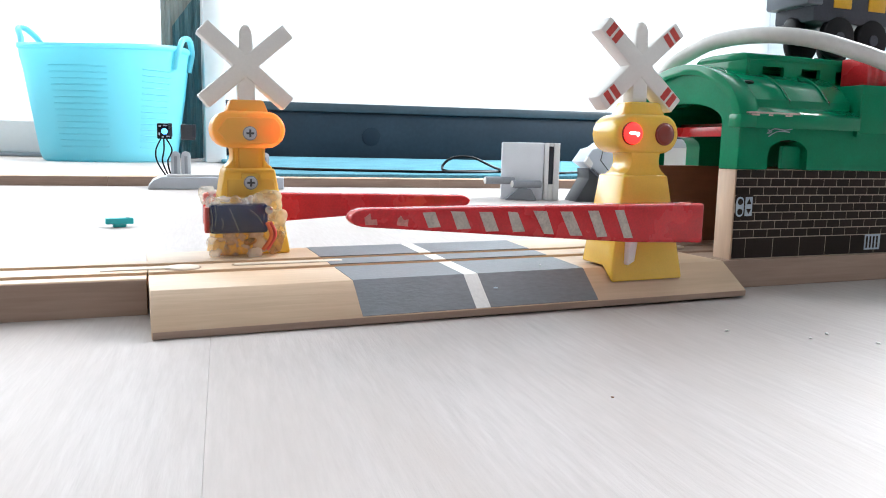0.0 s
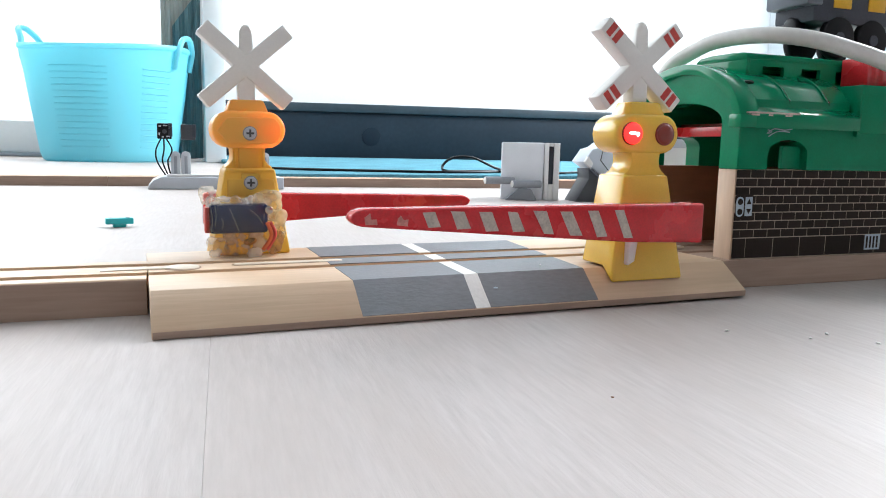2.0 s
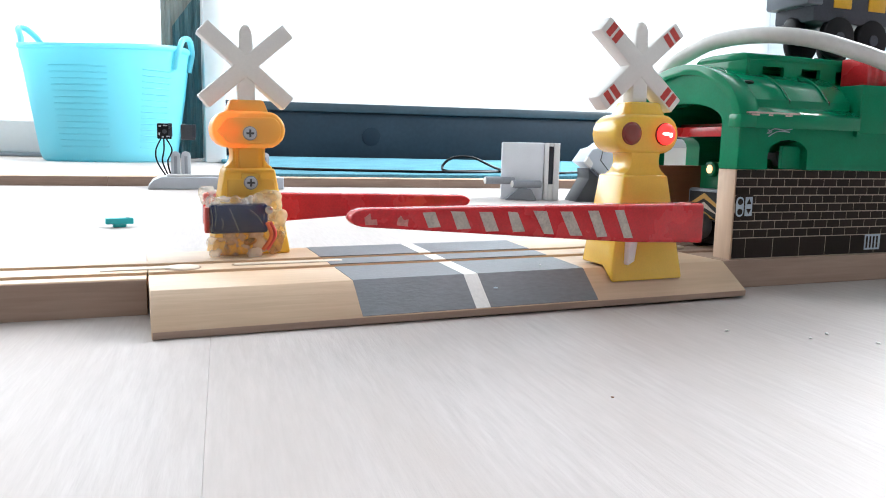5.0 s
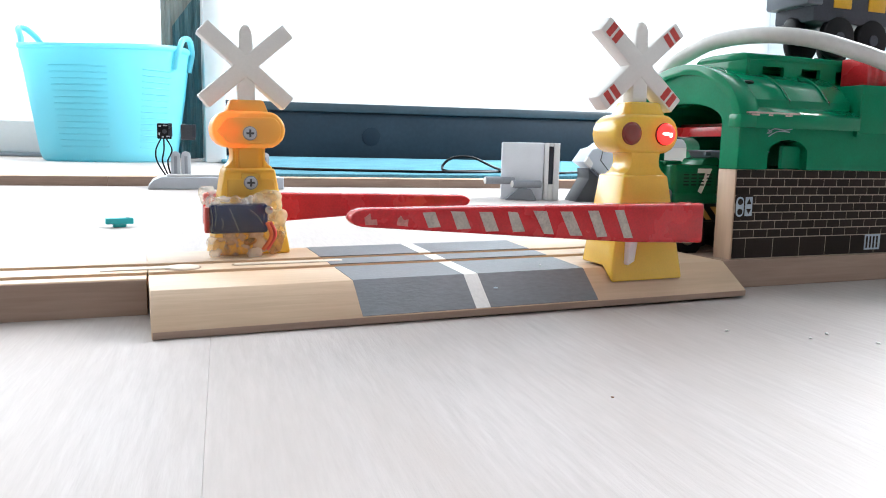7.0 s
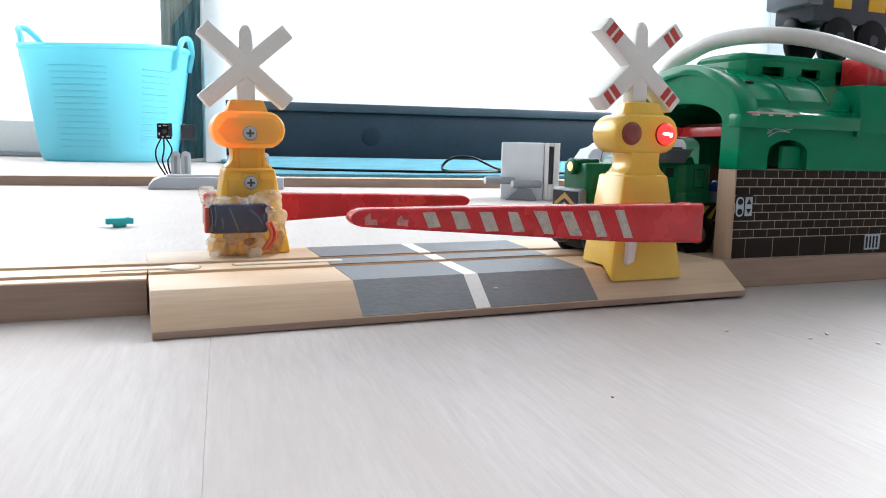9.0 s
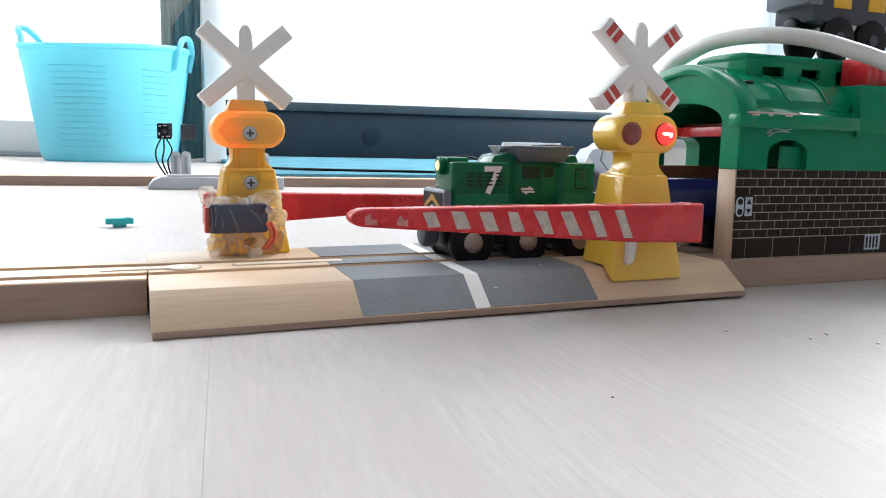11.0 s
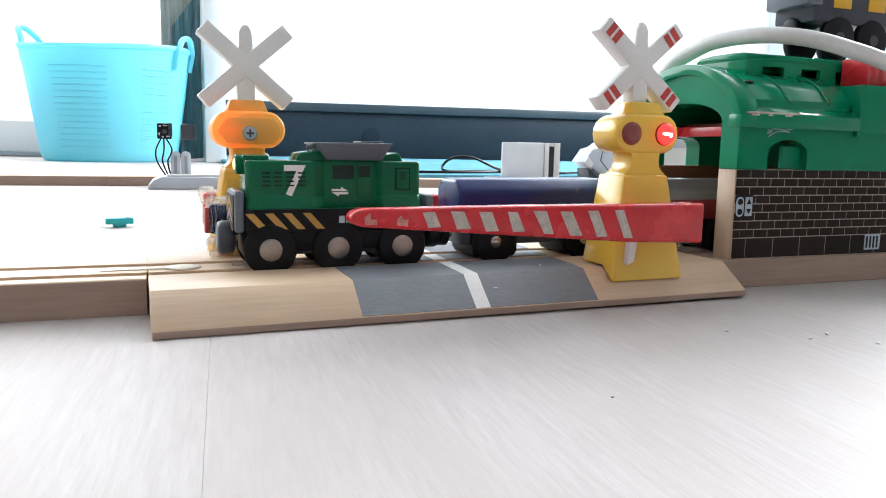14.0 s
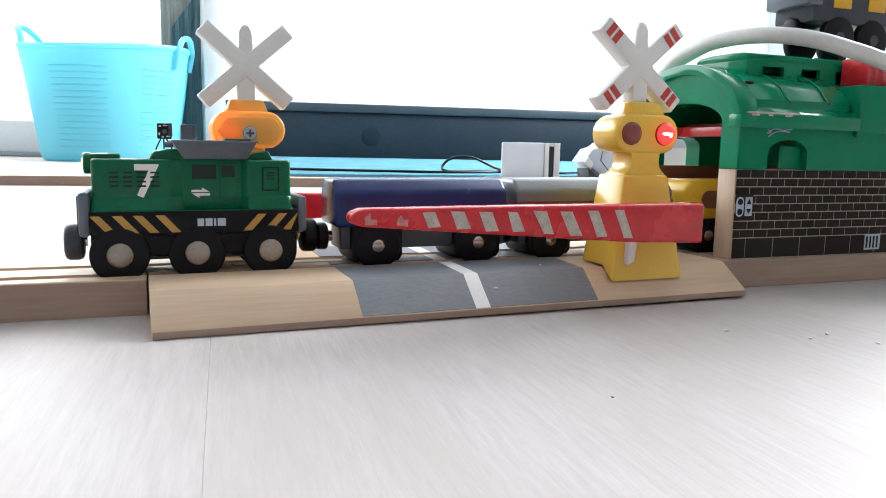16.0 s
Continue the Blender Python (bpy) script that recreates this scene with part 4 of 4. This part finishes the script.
WAGONS = [wagon("tank_wagon", "dark blue painted toy wagon with sloping roof edges", "blue"), wagon("box_wagon", "silver and red toy wagon", "grey"),
          wagon("passenger_wagon", "yellow toy wagon with brown windows", "yellow")]


def black_wagon():
    w = empty("black_wagon", MB @ pose(.058, .0368, .1016), "black toy wagon with yellow windows parked on the roof", "toy wagon")
    part("body", block(.0020, .060, -.0120, .0120, .0165, .0400, .0015), CHARCOAL, w)
    part("sill", block(-.0030, .0065, -.0130, .0130, .0235, .0400, .0012), SLATE, w)
    for x in (.0135, .0355):
        part("window", block(x, x + .0110, -.0126, -.0118, .0232, .0324, .0004), WAGON_YELLOW, w, "yellow window")
        part("window", block(x, x + .0110, .0118, .0126, .0232, .0324, .0004), WAGON_YELLOW, w, "yellow window")
    for x in (.0185, .0400):
        for y in (-.0105, .0105):
            wh = part("wheel", disc((x, y, .0098), .0098, 'y', .0042, 28, .0010), BLACK, w)
            part("hub", disc((x, y * 1.2, .0098), .0026, 'y', .0012, 16), CHARCOAL, wh)
    part("coupling", disc((.0030, 0, .0150), .0045, 'x', .0060, 20, .001), BLACK, w)
    return w


black_wagon()
hose = [(.3300, .160, .0042), (.3000, .135, .0046), (.2760, .115, .030), (.2560, .092, .068), (.2452, .064, .0953), (.2486, .042, .1063), (.2512, .026, .1088), (.2558, .010, .1087), (.2620, .000, .1074),
        (.2698, -.008, .1051), (.2817, -.012, .1021), (.3000, -.016, .0971), (.3400, -.020, .0850), (.3800, -.030, .0500), (.4200, -.045, .0060), (.4600, -.060, .0042)]
single("white_hose", tube(hose, .0036, sides=16), CABLE_WHITE, Matrix.Identity(4), "thick white rubber hose arching over the station roof", "hose")


# ---- things on the floor behind ----
def small_toy():
    t = empty("toy_brick", pose(-.0215, .277, 0, 0, 0, 8), "small turquoise plastic toy piece on the floor", "toy piece")
    part("plate", block(-.0085, .0085, -.004, .004, .0022, .0062, .0006), TEAL_TOY, t)
    part("foot", block(-.004, .004, -.003, .003, 0, .0024, .0005), TEAL_TOY, t)
    for x in (-.0050, .0050):
        part("hole", disc((x, -.001, .0062), .0014, 'z', .0004, 12), CHARCOAL, t)


small_toy()


def led_signal():
    s = empty("led_signal", pose(0, .715, 0), "white track-side base with two wired diode modules", "toy signal")
    base = [(-.010, 0), (.150, 0), (.150, .0150), (.0060, .0150), (-.0035, .0110), (-.0090, .0040)]
    part("base", prism(base, 'y', -.020, .030, .0015, 3), LIGHT_GREY, s)
    part("deck", block(.012, .140, -.016, .024, .0150, .0180, .0008), FRAME_WHITE, s)
    for x in (.0225, .0345, .1290):
        outer = [(x - .0055, .0165), (x - .0055, .0400)] + [(x + .0055 * math.cos(math.pi * (1 - i / 8)), .0400 + .0055 * math.sin(math.pi * i / 8)) for i in range(1, 8)] + [(x + .0055, .0400), (x + .0055, .0165)]
        up = part("upright", prism(outer, 'y', -.0040, .0040, .0006, 2), LIGHT_GREY, s)
        part("slot", block(x - .0018, x + .0018, -.0044, -.0040, .0185, .0395, .0001), MID_GREY, up)
    mods = []
    for x, z in ((.0107, .0688), (.0375, .0682)):
        md = part("diode_module", block(x - .0082, x + .0082, -.0060, .0010, z - .0090, z + .0095, .0012), BLACK if x < .02 else DARK_GREY, s)
        if x < .02:
            for dx, dz, w, h in ((-.0050, .0062, .0013, .0009), (.0010, .0070, .0022, .0007), (.0058, .0048, .0010, .0018), (-.0058, -.0030, .0009, .0016), (.0040, -.0058, .0020, .0008), (-.0020, -.0066, .0012, .0008)):
                part("solder_pad", block(x + dx - w, x + dx + w, -.0066, -.0059, z + dz - h, z + dz + h, .0002), LIGHT_GREY, md, "bright solder pad")
        part("module_edge", block(x + .0045, x + .0090, -.0066, -.0058, z - .006, z + .0098, .0005), CHARCOAL, md)
        part("diode", disc((x, -.0062, z), .0026, 'y', .0012, 20, .0003), DARK_GREY, md)
        mods.append((x, z))
        for dx in (-.004, -.001, .002) if x < .02 else ():
            part("wire", tube([(x + dx, -.002, z - .0085), (x + dx * 3 + .002, -.004, z - .022), (x + dx * 2 - .001, -.003, z - .036), (x + .004 + dx, -.002, .0165)], .0009, sides=8), BLACK, s)
    lit = part("lit_diode", ball((0, 0, 0), (.0036, .0020, .0036)), BLUE_LED, s, "bright blue lit diode")
    return s, lit, mods[0]


SIGNAL, LIT_DIODE, LIT_PLACE = led_signal()


def lift_tower():
    """A light grey box with two pegs."""
    t = empty("grey_toy_tower", pose(.3650, .512, 0, 0, 0, -24), "light grey toy box with two round pegs and a dark slot", "toy building")
    part("panel", block(0, .0470, 0, .040, 0, .0640, .0010), PALE_GREY, t)
    part("edge_strip", block(.0475, .0525, -.002, .040, 0, .0640, .0006), FRAME_WHITE, t)
    part("slot", block(.0527, .0580, .003, .040, .0180, .0600, .0004), CHARCOAL, t)
    part("slot_rail", block(.0582, .0645, -.002, .040, .0, .0640, .0006), FRAME_WHITE, t)
    part("slot_foot", block(.0527, .0580, -.001, .040, .0, .0178, .0004), FRAME_WHITE, t)
    part("slot_head", block(.0527, .0580, -.001, .040, .0602, .0640, .0004), FRAME_WHITE, t)
    for x, z in ((.0000, .0215), (.0300, .0180)):
        ob = part("peg", disc((0, 0, 0), .0042, 'x', .034, 20, .0005), MID_GREY, t, m=pose(x - .002, -.012, z, 0, 0, 20))
        part("peg_end", disc((-.0172, 0, 0), .0038, 'x', .001, 20), FRAME_WHITE, ob)
    part("foot_wedge", prism([(.004, 0), (.040, 0), (.034, .012), (.020, .014)], 'y', -.012, 0, .0008), MID_GREY, t)


lift_tower()


def toy_digger():
    t = empty("toy_digger", pose(.452, .470, 0, 0, 0, -8), "pale grey toy machine tilted over a dark scoop", "toy vehicle")
    body = [(-.006, .044), (.004, .058), (.012, .060), (.020, .066), (.060, .066), (.060, .010), (.032, .012), (.014, .030), (.006, .036)]
    part("body", prism(body, 'y', 0, .036, .0012, 2), paint("ice_grey_plastic", (0.56, 0.62, 0.70), 0.35, vary=0.06), t)
    seam = prism([(.016, .058), (.0168, .058), (.0145, .046), (.0285, .030), (.0278, .0294), (.0135, .0456)], 'y', -.0004, .0002)
    part("seam", seam, CHARCOAL, t)
    part("nose", prism([(-.006, .044), (-.002, .050), (.004, .042), (.001, .036)], 'y', -.004, .002, .0004), FRAME_WHITE, t)
    scoop = [(-.018, -.0005), (.036, -.0005), (.036, .010), (.012, .026), (.002, .036), (-.004, .037), (-.003, .026)]
    part("scoop", prism([(x, max(z, 0)) for x, z in scoop], 'y', -.010, .024, .0010, 2), DARK_GREY, t)
    part("scoop_edge", tube([(-.004, -.0105, .0365), (.010, -.0108, .0255), (.036, -.011, .0090)], .0012, sides=8), CHARCOAL, t)


toy_digger()


def tub():
    c = (-.122, 2.06)
    t = empty("flexible_tub", pose(c[0], c[1], 0, 0, 0, -24), "turquoise flexible plastic tub with two loop handles", "tub")
    prof = [(.001, .004), (.150, .004), (.163, 0), (.171, .004), (.177, .02)]
    for i in range(15):
        z = .03 + i * .0165
        r = .177 + (z - .02) * .150
        prof += [(r, z), (r + .0004, z + .003)]
    prof += [(.216, .272), (.220, .274), (.222, .279), (.220, .284), (.216, .284), (.211, .278), (.171, .012), (.001, .010)]
    bm = lathe(prof, 72)
    for v in bm.verts:
        k = max(0.0, v.co.z / .28) ** 3
        v.co.z += k * (.010 + .016 * (v.co.x / .22) ** 2)
    part("wall", bm, TUB, t)
    for k in range(14):
        z = .040 + k * .0155
        r = .177 + (z - .02) * .150
        for a0, a1 in ((-104, -64), (-40, -16)):
            arc = [(r * math.cos(radians(a0 + (a1 - a0) * i / 8)), r * math.sin(radians(a0 + (a1 - a0) * i / 8)), z) for i in range(9)]
            part("rib", tube(arc, .0013, sides=6, steps=2), TUB, t)
    for sx in (-1, 1):
        top, lean = (.336, .226) if sx > 0 else (.362, .240)
        half = [(.2085, -.047, .250), (.2120, -.048, .268), (.2160, -.048, .285), (.2200, -.044, top - .034), (lean - .003, -.026, top - .007)]
        pts = [(sx * x, y, z) for x, y, z in half] + [(sx * lean, 0, top)] + [(sx * x, -y, z) for x, y, z in half[::-1]]
        part("handle", tube(pts, .0080, sides=10), TUB, t)


tub()


def drape(name, xs, depth, slant, mat, label):
    """A hanging cloth with soft folds; slant gives the height of its lower edge along the width."""
    bm = bmesh.new()
    n = 40
    rows = []
    for i in range(n + 1):
        k = i / n
        x = xs[0] + (xs[1] - xs[0]) * k
        y = depth + .006 * math.sin(i * .5) + .002 * math.sin(i * 1.9)
        top = slant(k)
        rows.append([bm.verts.new(p) for p in ((x, y, .010), (x, y, top), (x, y + .004, top), (x, y + .004, .010))])
    for a, b in zip(rows, rows[1:]):
        for j in range(4):
            bm.faces.new((a[j], a[(j + 1) % 4], b[(j + 1) % 4], b[j]))
    bm.faces.new(rows[0])
    bm.faces.new(rows[-1][::-1])
    single(name, bm, mat, Matrix.Identity(4), label, "curtain", "curtains beside the door")


drape("curtain", (.048, .126), 2.085, lambda k: .385 + .085 * min(1, k / .78) if k < .8 else .47 + 1.7 * (k - .8) / .2, CURTAIN, "dark slate teal curtain gathered beside the glazed door")
drape("curtain", (.018, .126), 2.105, lambda k: 2.2, LINING, "pale grey curtain hanging behind the teal one")


def bench():
    b = empty("low_bench", pose(0.21, 2.69, 0, 0, 0, -8), "dark navy low bench unit along the white wall", "bench")
    part("front", block(0, 2.3, 0, .02, .0, .182, .003), NAVY, b)
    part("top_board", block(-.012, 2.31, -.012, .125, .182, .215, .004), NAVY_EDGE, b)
    part("end_panel", block(0, .02, .02, .12, .0, .182, .002), NAVY, b)
    # flat disc slightly darker than the panel around it
    part("dark_spot", disc((.575, -.0005, .092), .036, 'y', .003, 28, .001), paint("dark_spot_navy", (0.0115, 0.0205, 0.031), 0.6, spec=0.1), b)


bench()
rug = prism([(.14, .96), (2.4, .96), (2.4, 2.37), (.19, 2.68)], 'z', 0.0005, .010, .003)
single("rug", rug, RUG, Matrix.Identity(4), "teal woven carpet in front of the bench", "rug", kind="structure")
cable = [(.16, 1.16, .0132), (.2113, 1.114, .0132), (.264, 1.069, .0132), (.394, 1.017, .0132), (.470, .990, .0134), (.560, 1.010, .0136), (.628, 1.070, .0140), (.600, 1.055, .0215), (.5594, 1.05, .0375), (.5307, 1.05, .0402), (.5082, 1.05, .0347),
         (.495, 1.05, .0215), (.500, 1.035, .0138), (.5753, 1.058, .0134), (.660, 1.020, .0132), (.7145, 1.002, .0132), (.7902, 1.046, .0132), (1.1, 1.2, .0132)]
single("cable", tube(cable, .0024, sides=8), BLACK, Matrix.Identity(4), "thin black cable looped on the carpet", "cable")


# added block, makes the station's far opening show white
def white_block():
    h = empty("white_block", pose(.338, .200, 0), "white block added behind the station's far opening", "toy house")
    part("wall", block(0, .044, 0, .030, 0, .0600, .0008), FRAME_WHITE, h)
    part("roof", prism([(-.001, .0598), (.045, .0598), (.040, .0660), (.004, .0660)], 'y', -.001, .031, .0005), LIGHT_GREY, h)


white_block()


def crumbs():
    for x, y, z, size, mat in ((0.1389, -0.0101, 0.0130, 0.0007, SIGN_WHITE), (0.1126, -0.0274, 0.0085, 0.0009, SIGN_PRINT), (0.2027, -0.0848, 0.0000, 0.0009, SIGN_WHITE), (0.1928, -0.0879, 0.0000, 0.0008, SIGN_WHITE), (0.2083, -0.0987, 0.0000, 0.0009, SIGN_WHITE), (0.1741, -0.0721, 0.0000, 0.0007, SIGN_WHITE), (0.1015, -0.1176, 0.0000, 0.0005, BROWN)):
        bm = ball((0, 0, 0), (size, size * .6, size * .35), None, 7, 5)
        single("crumb", bm, mat, pose(x, y, z + size * .3, 0, 0, x * 3000), "tiny crumb lying loose", "crumb", "crumbs")


crumbs()


# ---- what moves ----
TRAIN = ((0.0, .362), (1.5, .334), (3.2, .301), (3.8, .2897), (4.2, .281), (5.2, .250), (6.0, .228), (6.3, .225), (7.6, .225), (7.75, .2240), (7.9, .2152), (8.1, .2084), (8.3, .2020), (8.6, .1919), (8.9, .1838),
         (9.2, .1762), (10.2, .1445), (11.3, .1113), (11.5, .1056), (12.0, .0910), (12.5, .0783), (13.0, .0643), (13.5, .0527), (14.0, .0412), (14.5, .0312), (15.0, .0165),
         (15.5, .0040), (16.0, -.0081))


def place(t):
    for (t0, s0), (t1, s1) in zip(TRAIN, TRAIN[1:]):
        if t <= t1:
            return s0 + (s1 - s0) * (t - t0) / (t1 - t0)
    return TRAIN[-1][1]


def rail_pose(s):
    """The pose on the rails at s metres along the crossing's line."""
    if s <= .2:
        return MC @ pose(s, .02, 0)
    k = min(1.0, (s - .2) / .06)
    p = MC @ Vector((s, .02, 0))
    return pose(p.x, p.y, p.z * (1 - k), 0, 0, 1.4788)


def lamp_times(first, period, length):
    """When a lamp is on."""
    rows, t = [], first
    while t < 16.2:
        rows.append((t, t + length))
        t += period
    return rows


def blink(bulb, spans, lit, rest):
    """Brings a bulb forward into its lens while it is on."""
    start = any(a <= 0 < b for a, b in spans)
    rows = [(0.0, lit if start else rest)]
    for a, b in spans:
        if a > 0:
            rows += [(a - 1 / FPS, rest), (a, lit)]
        rows += [(b - 1 / FPS, lit), (b, rest)]
    rows = [r for r in rows if 0 <= r[0] < 15.98]
    clean = [rows[0]]
    for r in rows[1:]:
        if frame(r[0]) > frame(clean[-1][0]):
            clean.append(r)
    clean.append((16.0, clean[-1][1]))
    walk(bulb, clean)


def motions():
    times = sorted({t for t, s in TRAIN} | {round(0.25 * i, 3) for i in range(65)})
    walk(ENGINE, [(t, rail_pose(s)) for t, s in TRAIN])
    lead = (.0895, .1640, .2460)
    for (w, made), d in zip(WAGONS, lead):
        walk(w, [(t, rail_pose(s + d)) for t, s in TRAIN])
    for made in [ENGINE_WHEELS] + [m for w, m in WAGONS]:
        for w, x, y, z, r in made:
            walk(w, [(t, pose(x, y, z, 0, math.degrees((place(t) - .362) / r), 0)) for t in times])
    left = [(-1.0, .385)] + lamp_times(.97, 1.017, .475)
    right = lamp_times(.385, 1.02, .555)
    for (b, x), spans in zip(NEAR_BULBS, (left, right)):
        blink(b, spans, pose(x, -.0081, .0499), pose(x, -.0010, .0499))
    for (b, x), spans in zip(FAR_BULBS, (left, right)):
        blink(b, spans, pose(x * 1.15, .0066, .0499), pose(x * .5, 0, .0180))
    blue = [(-1.0, .498)] + lamp_times(1.003, 1.02, .515)
    x, z = LIT_PLACE
    blink(LIT_DIODE, blue, pose(x, -.0072, z), pose(x, -.0020, z))


motions()
